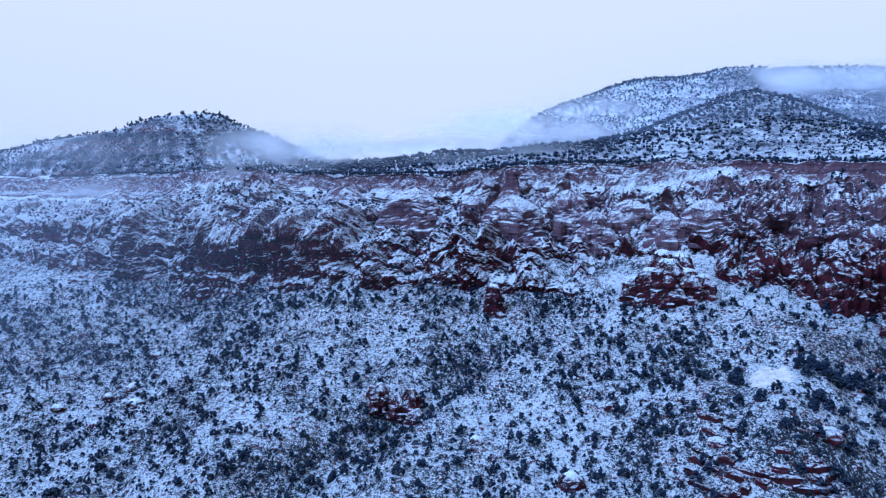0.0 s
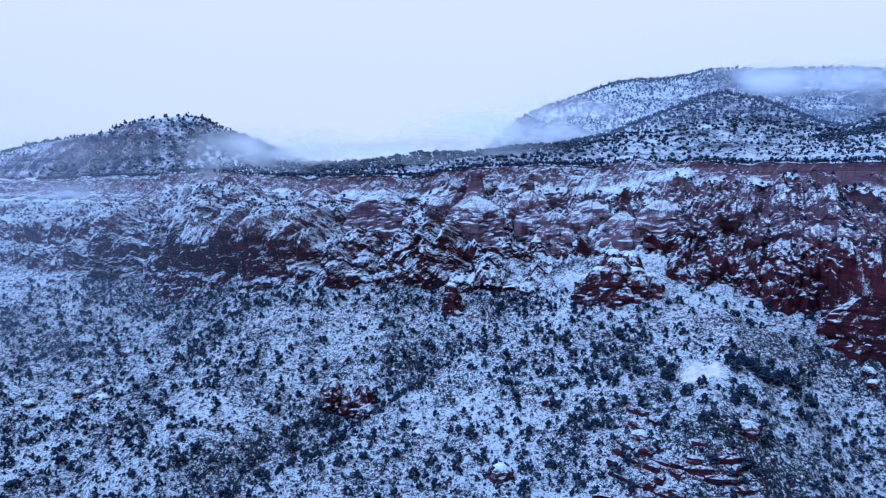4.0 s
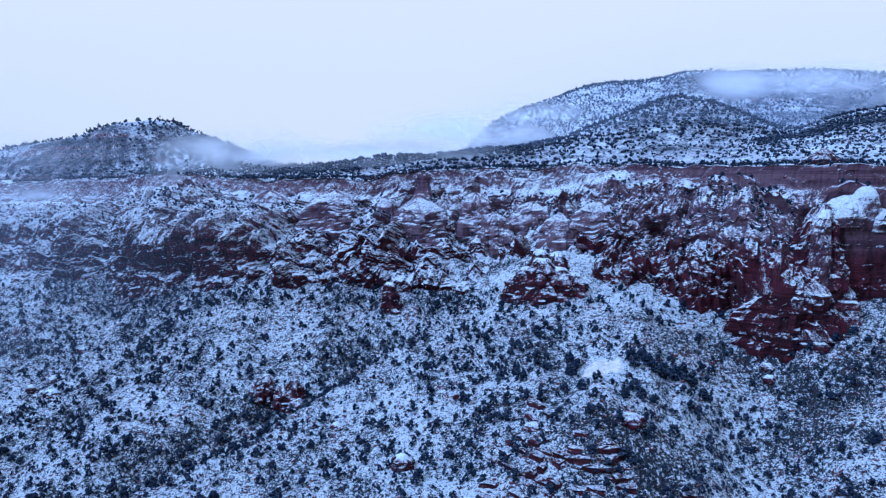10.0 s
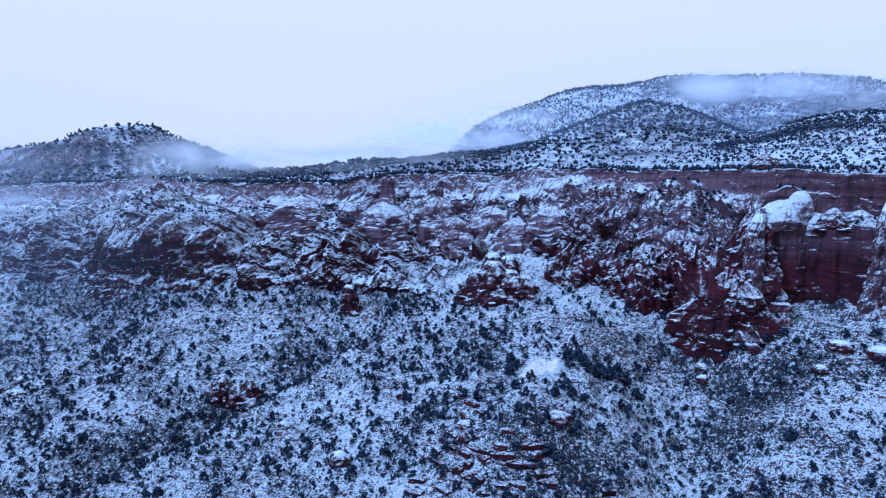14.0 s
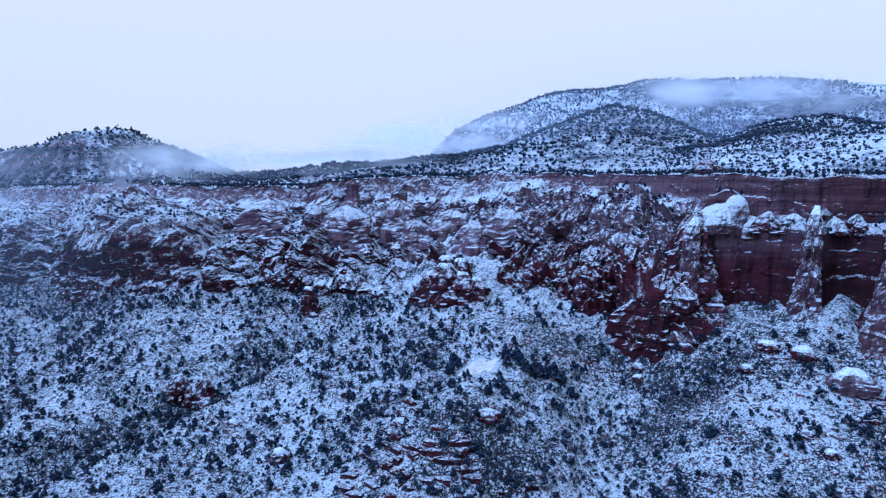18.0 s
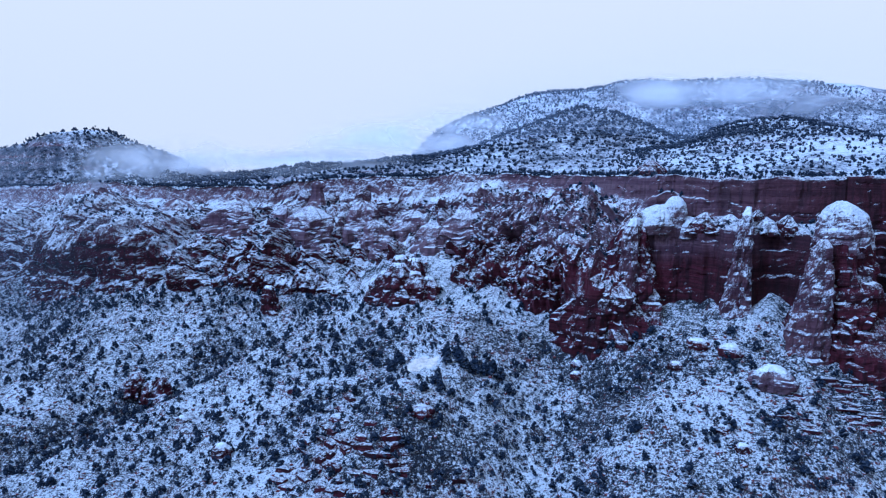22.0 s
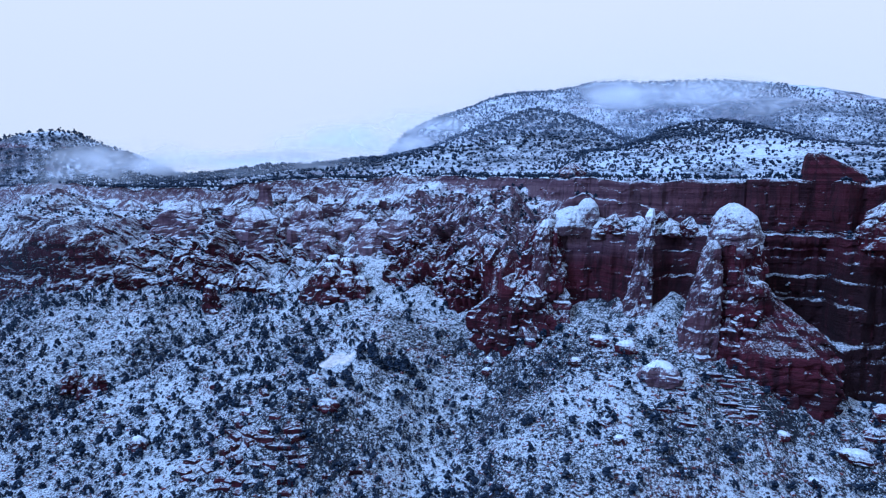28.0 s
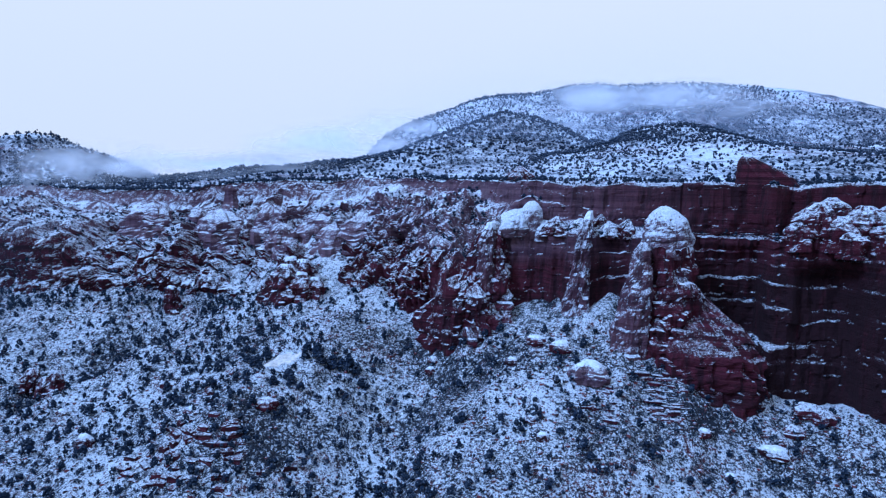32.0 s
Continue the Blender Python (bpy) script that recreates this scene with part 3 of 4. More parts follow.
def column(rings, around=40, rows=34, rough=0.12, beds=0.06, seed=0, square=2.6, cap_from=None, lift=0.0):
    """A standing rock from rings (height, half width along the rim, half depth, shift along, shift in depth), as vertices and quads."""
    hs = np.array([r[0] for r in rings], float)
    t = np.linspace(hs[0], hs[-1], rows) if cap_from is None else np.linspace(cap_from, hs[-1], rows)
    cols = [np.interp(t, hs, [r[k] for r in rings]) for k in range(1, 5)]
    a = np.linspace(0, 2 * math.pi, around, endpoint=False)
    A, T = np.meshgrid(a, t)
    ru, rv, du, dv = [np.repeat(c[:, None], around, 1) for c in cols]
    c, s = np.cos(A), np.sin(A)
    k = (np.abs(c) ** square + np.abs(s) ** square) ** (-1 / square)
    scale = np.mean([r[1] for r in rings])
    wob = 1 + rough * fbm(c * 1.6 + seed, s * 1.6, T / (1.1 * scale), 4, seed) + 0.6 * rough * ridged(A * 2.4, T / (4 * scale), 0, 3, seed + 3)
    wob = wob + beds * vnoise(T / 1.3, 0.3 * c, 0, seed + 9) + 0.5 * rough * blocks(A * scale / 2.6, T / 5.5, seed + 13) * (rough > 0.1)
    if rough > 0.1:
        wob = wob + 0.9 * rough * (bulges(A * scale / 6 + 0.4 * vnoise(A * scale / 6, T / 6, 0, seed + 17), T / 7.5, seed + 15) - 0.75) + 0.35 * rough * (bulges(A * scale / 2.6, T / 2.8, seed + 19) - 0.75)
    x, y, z = ru * k * c * wob + du, rv * k * s * wob + dv, T + 0.10 * scale * fbm(c * 2, s * 2, T / scale, 2, seed + 5) * (T > hs[0])
    if cap_from is not None:
        puff = smooth(0, 0.35, (T - cap_from) / (hs[-1] - cap_from))
        x, y, z = (x - du) * (1.03 + 0.06 * lift * puff) + du, (y - dv) * (1.03 + 0.06 * lift * puff) + dv, z + lift * puff
    verts = np.stack([x, y, z], -1).reshape(-1, 3)
    top = np.array([[x[-1].mean(), y[-1].mean(), z[-1].mean() + 0.04 * scale]])
    idx = np.arange(rows * around).reshape(rows, around)
    nxt = np.roll(idx, -1, 1)
    quads = np.stack([idx[:-1], nxt[:-1], nxt[1:], idx[1:]], -1).reshape(-1, 4)
    n = rows * around
    crown = np.stack([idx[-1], nxt[-1], np.full(around, n), np.full(around, n)], -1)
    tris = crown[:, :3]
    return np.concatenate([verts, top]), quads, tris


def poly_mesh(name, verts, quads, tris, smooth_shade=False):
    me = bpy.data.meshes.new(name)
    me.from_pydata([tuple(v) for v in verts], [], [tuple(q) for q in quads] + [tuple(t) for t in tris])
    me.polygons.foreach_set("use_smooth", np.full(len(me.polygons), smooth_shade))
    me.update()
    return me


def rock_mass(name, label, u, v, z, rings, mat, seed, category="rock", group="", snow=None, snow_from=0.86, rough=0.13, square=2.6, body_name="rock_body", detail=1.0):
    """A rock that stands up, its heights counted from z; with a snow cap on its top."""
    ob = thing(name, label, category, group, at=spot(u, v, z))
    part(body_name, poly_mesh(body_name, *column(rings, int(44 * detail), int(36 * detail), rough, 0.02, seed, square)), mat, ob)
    if snow is not None:
        h0, h1 = rings[0][0], rings[-1][0]
        part("snow_cap", poly_mesh("snow_cap", *column(rings, int(36 * detail), 9, rough, 0.0, seed, square, h0 + (h1 - h0) * snow_from, snow), True), M_SNOW, ob, "smooth white snow cap")
    return ob


# ---- standing rocks, domes and boulders ----
M_RUDDY = make_cliff(-1.0, 1.08, "snow_streaked_red_sandstone")
M_SPIRE = make_cliff(0.5, 1.18, "bedded_sandstone")
M_TAN = make_cliff(1.0, 1.03, "pale_sandstone")
M_DUSTED = make_cliff(1.0, 1.40, "snow_dusted_sandstone")
rock_mass("rim_pinnacle", "pale pointed sandstone pinnacle with snow below the rim", -132, 369, 96,
          [(0, 15, 10, 0, 0), (8, 11, 8, 0, 1), (16, 7.5, 6, -1, 2), (24, 5.0, 4.5, -1, 3), (29, 3.2, 3, -1, 3), (31, 3.0, 3, -1, 3), (33, 4.6, 3.6, 0, 3), (35.5, 4.2, 3, 0, 3)], M_TAN, 11, "pinnacle", rough=0.2)
for du_, dv_, dz_, w_, h_, sd_ in [(-126, 353, 91, 16, 25, 21), (-192, 353, 95, 16, 25, 22), (-97, 371, 99, 11, 20, 23), (-62, 379, 99, 12, 15, 24), (-20, 372, 98, 14, 17, 25), (-240, 345, 92, 15, 27, 26), (-155, 361, 98, 8, 17, 27), (18, 376, 101, 12, 15, 28), (-40, 366, 94, 9, 14, 29), (-80, 360, 92, 9, 16, 30)]:
    rock_mass("sandstone_dome", "rounded pale sandstone dome dusted with snow", du_, dv_, dz_,
              [(-8, w_ * 1.4, w_ * 1.1, 0, 0), (0, w_ * 1.25, w_, 0, 0), (h_ * 0.4, w_, w_ * 0.8, 0, 1), (h_ * 0.72, w_ * 0.76, w_ * 0.62, 0, 2), (h_ * 0.92, w_ * 0.4, w_ * 0.34, 0, 3), (h_, w_ * 0.1, w_ * 0.1, 0, 3)], M_TAN, sd_, "rock dome", "domes below the rim", rough=0.22)
rock_mass("chimney_rock", "short upright red rock chimney with a snow cap", -118.0, 307, land(-118.0, 307) - 2,
          [(0, 5.4, 4.4, 0, 0), (6, 4.4, 3.6, 0, 0), (11, 3.6, 3.2, -0.5, 0), (15, 3.0, 2.6, -1.2, 0), (16.5, 1.6, 1.4, -1.2, 0)], M_RED, 31, "rock pillar", snow=0.03, snow_from=0.96, rough=0.24)
for bu_, bv_, h_, w_, sd_ in [(-41, 314, 19, 5.4, 41), (-33, 312, 24, 6.0, 42), (-25, 314, 20, 5.2, 43), (-18, 318, 17, 4.6, 44), (-48, 317, 14, 5.0, 45), (-37, 320, 27, 5.5, 46), (-28, 321, 26, 5.0, 47)]:
    rock_mass("red_butte_pillar", "blunt red sandstone pillar with snow on top", bu_, bv_, 65,
              [(0, w_ * 1.35, w_ * 1.2, 0, 0), (h_ * 0.4, w_ * 1.15, w_, 0, 0), (h_ * 0.75, w_, w_ * 0.9, 0, 0.6), (h_, w_ * 0.45, w_ * 0.4, 0, 1)], M_RUDDY, sd_, "rock pillar", "pillars of the red butte", snow=0.05, snow_from=0.94, rough=0.26)
for bu_, bv_, h_, w_, sd_ in [(-133, 240, 15, 4.2, 51), (-139, 238, 11, 4.2, 52), (-147, 236, 12, 4.6, 53), (-128, 236, 8, 3.4, 54)]:
    rock_mass("red_outcrop", "jagged dark red rock outcrop on the snowy slope", bu_, bv_, land(bu_, bv_) - 2.0,
              [(0, w_ * 1.2, w_, 0, 0), (h_ * 0.5, w_, w_ * 0.8, 0, 0.5), (h_ * 0.8, w_ * 0.75, w_ * 0.6, 0.4, 1), (h_, w_ * 0.3, w_ * 0.3, 0.5, 1.2)], M_RED, sd_, "rock", "red outcrops by the gully", rough=0.3, detail=0.8)
for bu_, bv_, r_, hh_, sd_, lab_ in [(-49.3, 201.4, 3.5, 6.0, 61, "dark red boulder with a thick snow cap on a slope"), (-292, 224, 4.6, 4.5, 62, "broad dark red boulder half buried in snow"),
                                     (-302, 215, 2.6, 5.0, 63, "upright snow-plastered boulder on the slope"), (137, 247.7, 2.4, 3.2, 64, "red boulder with a white snow cap"),
                                     (145, 281, 6.2, 8.5, 65, "large pale boulder under a thick snow cap"), (27, 229, 4.2, 4.2, 66, "flat orange-red rock slab below the clearing"),
                                     (201, 312, 4.2, 3.0, 67, "tilted flat slab of rock at the cliff foot"), (-300, 246, 2.6, 3, 68, "dark red boulder half buried in snow"),
                                     (70, 290, 2.2, 3, 69, "red boulder with a white snow cap"), (118, 296, 3.6, 4, 70, "snow-topped red block at the cliff foot"), (130, 292, 4.2, 4.4, 71, "snow-topped red block at the cliff foot"),
                                     (-323, 200.6, 3.2, 3.0, 72, "dark red boulder half buried in snow"), (-283, 194, 2.6, 2.8, 73, "dark red boulder half buried in snow"), (-275, 210, 4.0, 4.2, 74, "broad dark red boulder half buried in snow"), (-43, 240, 3.2, 2.8, 75, "low red rock slab among junipers"),
                                     (-5, 220, 3.0, 2.8, 76, "low red rock slab among junipers"), (-91, 218, 2.6, 2.8, 77, "dark red boulder half buried in snow"), (209.6, 290.6, 4.8, 3.4, 78, "broad dark red boulder half buried in snow"), (222, 310, 5.0, 5.2, 79, "dark rock block fallen from the cliff above"),
                                     (217, 301, 3.6, 3.8, 80, "dark rock block fallen from the cliff above"), (227, 308, 4.0, 5.0, 81, "dark rock block fallen from the cliff above"), (111, 286, 2.6, 3.2, 82, "red boulder with a white snow cap"), (187, 282, 2.4, 3.0, 83, "red boulder with a white snow cap"),
                                     (148, 266, 2.8, 2.6, 84, "low red rock slab among junipers"), (197, 274.5, 2.4, 2.6, 85, "red boulder with a white snow cap"), (69, 294, 2.4, 2.8, 86, "red boulder with a white snow cap"), (131, 255, 2.0, 2.4, 87, "red boulder with a white snow cap")]:
    rock_mass("boulder", lab_, bu_, bv_, land(bu_, bv_) - 0.9, [(0, r_ * 0.9, r_ * 0.8, 0, 0), (hh_ * 0.35, r_, r_ * 0.85, 0, 0), (hh_ * 0.7, r_ * 0.85, r_ * 0.7, 0, 0), (hh_, r_ * 0.35, r_ * 0.3, 0, 0)],
              M_TAN if sd_ == 65 else M_RED, sd_, "boulder", "boulders on the slope", snow=None if sd_ in (66, 75, 76, 79, 80, 81, 84) else 0.12, snow_from=0.84, rough=0.26, detail=0.7)

# the block with the two snow domes
rock_mass("snow_dome", "wide smooth snow-covered dome on top of a red cliff", 94, 330, 109,
          [(0, 8.0, 8, 0, 0), (4, 8.8, 8.5, 0, 0), (8, 7.4, 7, 0.6, 0.6), (11, 4.8, 4.6, 1.6, 1.2), (12.8, 1.5, 1.5, 2.2, 1.6)], M_DUSTED, 81, "rock dome", "snow domes", rough=0.14, square=2.1)
rock_mass("snow_dome", "small round snow-covered knob beside a wider dome", 102, 333, 113,
          [(-4, 4.8, 4.4, 0, 0), (2, 5.6, 5.0, 0, 0), (6, 5.5, 5, 0.2, 0), (9, 4.7, 4.4, 0.4, 0), (11.5, 3.1, 2.9, 0.6, 0), (12.8, 1.2, 1.2, 0.6, 0)], M_DUSTED, 82, "rock dome", "snow domes", rough=0.1, square=2.0)
rock_mass("snow_dome", "low snow-covered shoulder sloping from a round knob", 111, 335, 107,
          [(0, 9, 6, 0, 0), (4, 9, 6, 0, 0), (7, 6.5, 4.5, -1.5, 0.5), (9.5, 2, 1.6, -4, 1)], M_DUSTED, 83, "rock dome", "snow domes", rough=0.14, square=2.1)
rock_mass("sandstone_fin", "pale upright sandstone fin streaked with snow", 86, 315, 70,
          [(-14, 5.5, 6, 0, -2), (8, 4.6, 5, 0, 0), (26, 3.6, 4.5, 0, 1), (40, 3.0, 4, 0.5, 3), (46, 1.6, 2.5, 1.5, 5)], M_SPIRE, 84, "rock fin", "fins of the cliff", rough=0.2, detail=1.4, snow=0.1, snow_from=0.95)
rock_mass("sandstone_fin", "pale upright sandstone fin streaked with snow", 132, 314, 62,
          [(-8, 10, 7, -3, -2), (10, 7.0, 6.0, -2.5, 0), (24, 4.6, 5, -1, 2), (40, 3.6, 4.4, 0, 4), (52, 2.8, 3.6, 0.6, 6), (60, 0.8, 1.5, 1.5, 9)], M_SPIRE, 85, "rock fin", "fins of the cliff", rough=0.2, detail=1.6, snow=0.1, snow_from=0.95)
rock_mass("cliff_buttress", "broad red buttress streaked with snow, narrowing upwards to the cliff", 78, 315, 50,
          [(-6, 24, 10, -2, -2), (14, 21, 9.5, 0, 0), (30, 15, 8.5, 3, 3), (46, 9.5, 7.5, 6, 6), (60, 5.5, 6, 8, 9), (68, 2.0, 3, 9, 12)], M_RUDDY, 87, "rock buttress", rough=0.24, square=2.4, detail=2.0)
rock_mass("red_block", "massive red sandstone block with a snowy top at the cliff foot", 76, 307, 54,
          [(-12, 21, 9.5, -1, -1), (5, 20, 9, -1, 0), (15, 17.5, 8.5, 0, 1), (23, 14, 7.5, 1, 2), (29, 10, 6, 2, 3), (34, 4.5, 3, 3, 4)], M_RED, 86, "rock block", rough=0.24, square=4.0, detail=2.0)

# the tower with the pale dome and its spire
M_WALL = make_cliff(-1.0, 0.87, "dark_varnished_sandstone")
M_DOME = make_cliff(1.0, 1.30, "pale_dome_sandstone")
tower = thing("rock_tower", "tall red rock tower crowned by a pale snow-dusted dome", "rock tower", at=spot(163, 312, 50))
part("plinth", poly_mesh("plinth", *column([(-16, 29, 18, 9, 0), (0, 28, 17.5, 9, 0), (12, 26.5, 17, 9, 0.5), (20, 25.5, 16, 9, 0.5), (26, 21, 12.5, 8.5, 3), (33, 15, 9, 7, 6), (40, 9, 5.5, 6, 7)], 130, 70, 0.17, 0.01, 90, 4.0)), M_WALL, tower, "sheer dark red rock plinth with a snowy shoulder")
part("tower_body", poly_mesh("tower_body", *column([(6, 15, 12, 5, -1), (20, 12.6, 11, 5, 0), (30, 11, 10, 4.6, 1), (46, 9.8, 9.2, 4.4, 3), (59, 8.8, 8.6, 4.4, 4)], 100, 80, 0.22, 0.015, 91, 2.7)), M_RED, tower, "dark red fluted sandstone with snowy ledges")
part("dome", poly_mesh("dome", *column([(54, 9.0, 8.8, 4.6, 4), (57, 9.6, 9.4, 4.6, 4), (63, 9.2, 8.8, 4.6, 4), (69, 7.4, 7, 4.2, 4), (73, 4.8, 4.4, 3.4, 4), (75, 1.6, 1.5, 3.0, 4)], 56, 30, 0.12, 0.016, 92, 2.2)), M_DOME, tower, "pale rounded dome dusted with snow")
part("spire", poly_mesh("spire", *column([(-10, 9.0, 8, -8, -11), (8, 7.8, 7.4, -7.4, -11), (22, 7.0, 6.6, -6.4, -10), (34, 6.2, 6.0, -5.4, -9.5), (44, 5.0, 4.8, -4.4, -8.5), (52, 3.9, 3.8, -3.6, -8), (58, 2.9, 2.8, -3.2, -8), (61, 1.2, 1.2, -3.0, -8)], 64, 70, 0.17, 0.03, 93, 2.4)), M_SPIRE, tower, "narrow pale spire with snowy beds")
rock_mass("rim_block", "red wedge-shaped rock block standing on the rim", 202, 351, 122,
          [(0, 13, 8, 2, 0), (10, 12, 8, 1.5, 0), (15, 10.5, 7.5, 0, 0), (19, 7.5, 6.5, -3, 0), (22.5, 4.4, 5, -6, 0), (24, 2.4, 3.4, -7, 0)], M_WALL, 95, "rock block", rough=0.09, square=5, detail=1.3)
rock_mass("rim_block", "pointed red rock standing on the rim above snow domes", 86, 357, 129,
          [(0, 11, 6, 0, 0), (5, 9.5, 5.5, 0, 0), (9, 6.5, 4.5, 1, 0), (12, 3.4, 2.8, 1.5, 0), (14, 1.0, 1.0, 1.5, 0)], M_RED, 94, "rock block", rough=0.2)
rock_mass("sandstone_fin", "narrow pale pillar of sandstone at the edge of a dark recess", -345, 328, 66,
          [(0, 6, 6, 0, -4), (16, 5, 5.5, 0, -2), (30, 3.8, 5, 0, 1), (44, 2.6, 4, 0, 3), (52, 1.6, 3, 0.5, 5), (56, 0.6, 1.5, 0.5, 6)], M_DUSTED, 88, "rock fin", "fins of the cliff", rough=0.24, snow=0.1, snow_from=0.95)
for bu_, bv_, bz_, w_, h_, sd_ in [(222, 334, 113, 7, 14, 96), (230, 331, 112, 6, 10, 97), (238, 334, 113, 8, 13, 98), (246, 329, 112, 6, 9, 99), (254, 332, 112, 8, 13, 100), (216, 330, 112, 5, 8, 101), (227, 338, 116, 6, 13, 102), (262, 328, 111, 7, 12, 103), (234, 327, 110, 4, 7, 104), (249, 337, 116, 6, 12, 105)]:
    rock_mass("rim_boulder", "snow-plastered red boulder near the rim", bu_, bv_, bz_,
              [(-4, w_, w_ * 0.8, 0, 0), (h_ * 0.5, w_, w_ * 0.8, 0, 0), (h_ * 0.8, w_ * 0.7, w_ * 0.6, 0, 1), (h_, w_ * 0.25, w_ * 0.25, 0, 1)], M_RUDDY, sd_, "boulder", "boulders near the rim", rough=0.28)

# broken rocks on the bench between the domes and the tower
rng = random.Random(12)
for k in range(12):
    bu_, w_, h_ = 115 + 4.3 * k + rng.uniform(-2.5, 2.5), rng.uniform(1.8, 6.5), rng.uniform(3, 12)
    if 153 < bu_ < 160:
        continue
    rock_mass("bench_rock", "snow-plastered rock on a bench below the rim", bu_, 330 + rng.uniform(-1, 9), 110,
              [(0, w_ * 1.3, w_, 0, 0), (h_ * 0.45, w_, w_ * 0.8, 0.3, 0), (h_ * 0.75, w_ * 0.65, w_ * 0.55, 0.8, 0.5), (h_, w_ * 0.15, w_ * 0.15, 1.2, 0.8)], M_RUDDY, 120 + k, "rock", "rocks on the bench", rough=0.26)

# ---- red ledges at the foot of the spur and below the tower ----
M_BED = make_cliff(-1.0, 0.90, "thin_bedded_red_sandstone")


def slab_mesh(name, w, d, h, seed):
    """A weathered slab: a box with cut edges and an uneven front."""
    rng = random.Random(seed)
    bm = bmesh.new()
    bmesh.ops.create_cube(bm, size=1)
    bmesh.ops.subdivide_edges(bm, edges=list(bm.edges), cuts=2, use_grid_fill=True)
    for v in bm.verts:
        p = v.co
        n = noise.noise_vector(Vector((p.x * 1.7 + seed * 3.1, p.y * 1.9, p.z * 2.3)))
        edge = max(abs(p.x), abs(p.y)) * 2
        v.co = Vector((p.x * w, p.y * d, p.z * h)) + Vector((n.x * 0.22 * w, n.y * 0.25 * d, n.z * 0.22 * h - (0.15 * h if edge > 0.95 and p.z > 0 else 0)))
    me = bpy.data.meshes.new(name)
    bm.to_mesh(me)
    bm.free()
    me.materials.append(M_BED)
    return me


slabs = [slab_mesh("slab", 1, 1, 1, s) for s in range(7)]
rng = random.Random(5)
ledges = thing("rock_ledges", "broken red sandstone ledges with snow on their treads", "rock ledge", at=spot(0, 0, 0))
def contour(u, z, v0, v1):
    """Where the slope at u reaches height z."""
    line = np.linspace(v0, v1, 80)
    h = ground_height(np.full(80, float(u)), line)
    return float(line[np.argmin(np.abs(h - z))])


def lay_beds(owner, levels, u0, u1, v0, v1, thick, fill, deep):
    """Level beds of rock cropping out along the slope."""
    for z_ in levels:
        u_ = u0 + rng.uniform(0, 5)
        while u_ < u1:
            w_ = rng.uniform(2.4, 6.5)
            va, vb = contour(u_ - 1, z_, v0, v1), contour(u_ + w_ + 1, z_, v0, v1)
            inside = v0 + 0.5 < min(va, vb) and max(va, vb) < v1 - 0.5 and abs(vb - va) < 1.1 * (w_ + 2)
            if inside and rng.random() < fill:
                ob = part("slab", rng.choice(slabs), None, owner)
                ob.matrix_local = Matrix.Translation((u_ + w_ / 2, (va + vb) / 2 + 0.18 * deep, z_ + rng.uniform(-0.8, 0.6))) @ Matrix.Rotation(math.atan2(vb - va, w_ + 2) + rng.uniform(-0.25, 0.25), 4, "Z") @ Matrix.Rotation(rng.uniform(-0.06, 0.06), 4, "Y") @ Matrix.Diagonal((w_ * 1.05, deep * rng.uniform(0.8, 1.2), thick * rng.uniform(0.7, 1.35), 1))
            u_ += w_ * rng.uniform(0.85, 1.25)


base_z = land(25, 187)
lay_beds(ledges, [base_z + 2.0 * k for k in range(11)], -16, 72, 184, 240, 3.0, 0.66, 2.8)
ledges_low = thing("rock_ledges", "thin stacked red ledges below a rock tower", "rock ledge", at=spot(0, 0, 0))
low_z = land(165, 268)
lay_beds(ledges_low, [low_z + 1.5 * k for k in range(9)], 148, 182, 262, 296, 1.2, 0.97, 2.2)


# the small clearing on the spur, snowed over
def make_flat():
    """Thin trodden-looking snow with dry grass showing through."""
    s = Nodes("thin_snow_on_dry_grass")
    f, g = s.noise(0.55, 4, 0.65), s.noise(2.4, 3)
    s.bump(g, 0.5, 0.5)
    return s.done(s.mix(s.step(s.math("MULTIPLY_ADD", g, 0.5, f), 0.50, 0.86), (0.42, 0.37, 0.32), (0.78, 0.70, 0.61)), 0.9)



pa, pr = np.meshgrid(np.linspace(0, 2 * math.pi, 41), np.linspace(0, 1, 13))
reach = 1 + 0.38 * fbm(np.cos(pa) * 1.5, np.sin(pa) * 1.5, 0, 3, 8)
pu, pv = 10 + 9.0 * pr * reach * np.cos(pa), 257 + 11.5 * pr * reach * np.sin(pa)
px_, py_ = to_xy(pu, pv)
patch = new("snow_patch", sheet("snow_patch", px_, py_, ground_height(pu, pv) + 0.40 - 0.85 * pr ** 3 + 0.15 * (1 - pr)))
patch.data.materials.append(make_flat())
tagged(patch, "untouched white snow patch in a clearing among junipers", "snow", kind="stuff")


# ---- loose stones ----
def stone_verts(seed):
    """One stone: a knobbly low solid."""
    rng = np.random.RandomState(seed)
    t = (1 + 5 ** 0.5) / 2
    v = np.array([(-1, t, 0), (1, t, 0), (-1, -t, 0), (1, -t, 0), (0, -1, t), (0, 1, t), (0, -1, -t), (0, 1, -t), (t, 0, -1), (t, 0, 1), (-t, 0, -1), (-t, 0, 1)]) / 1.9
    v = v * rng.uniform(0.72, 1.25, (12, 1)) * rng.uniform(0.75, 1.2, (1, 3))
    v[:, 2] *= 0.75
    return v


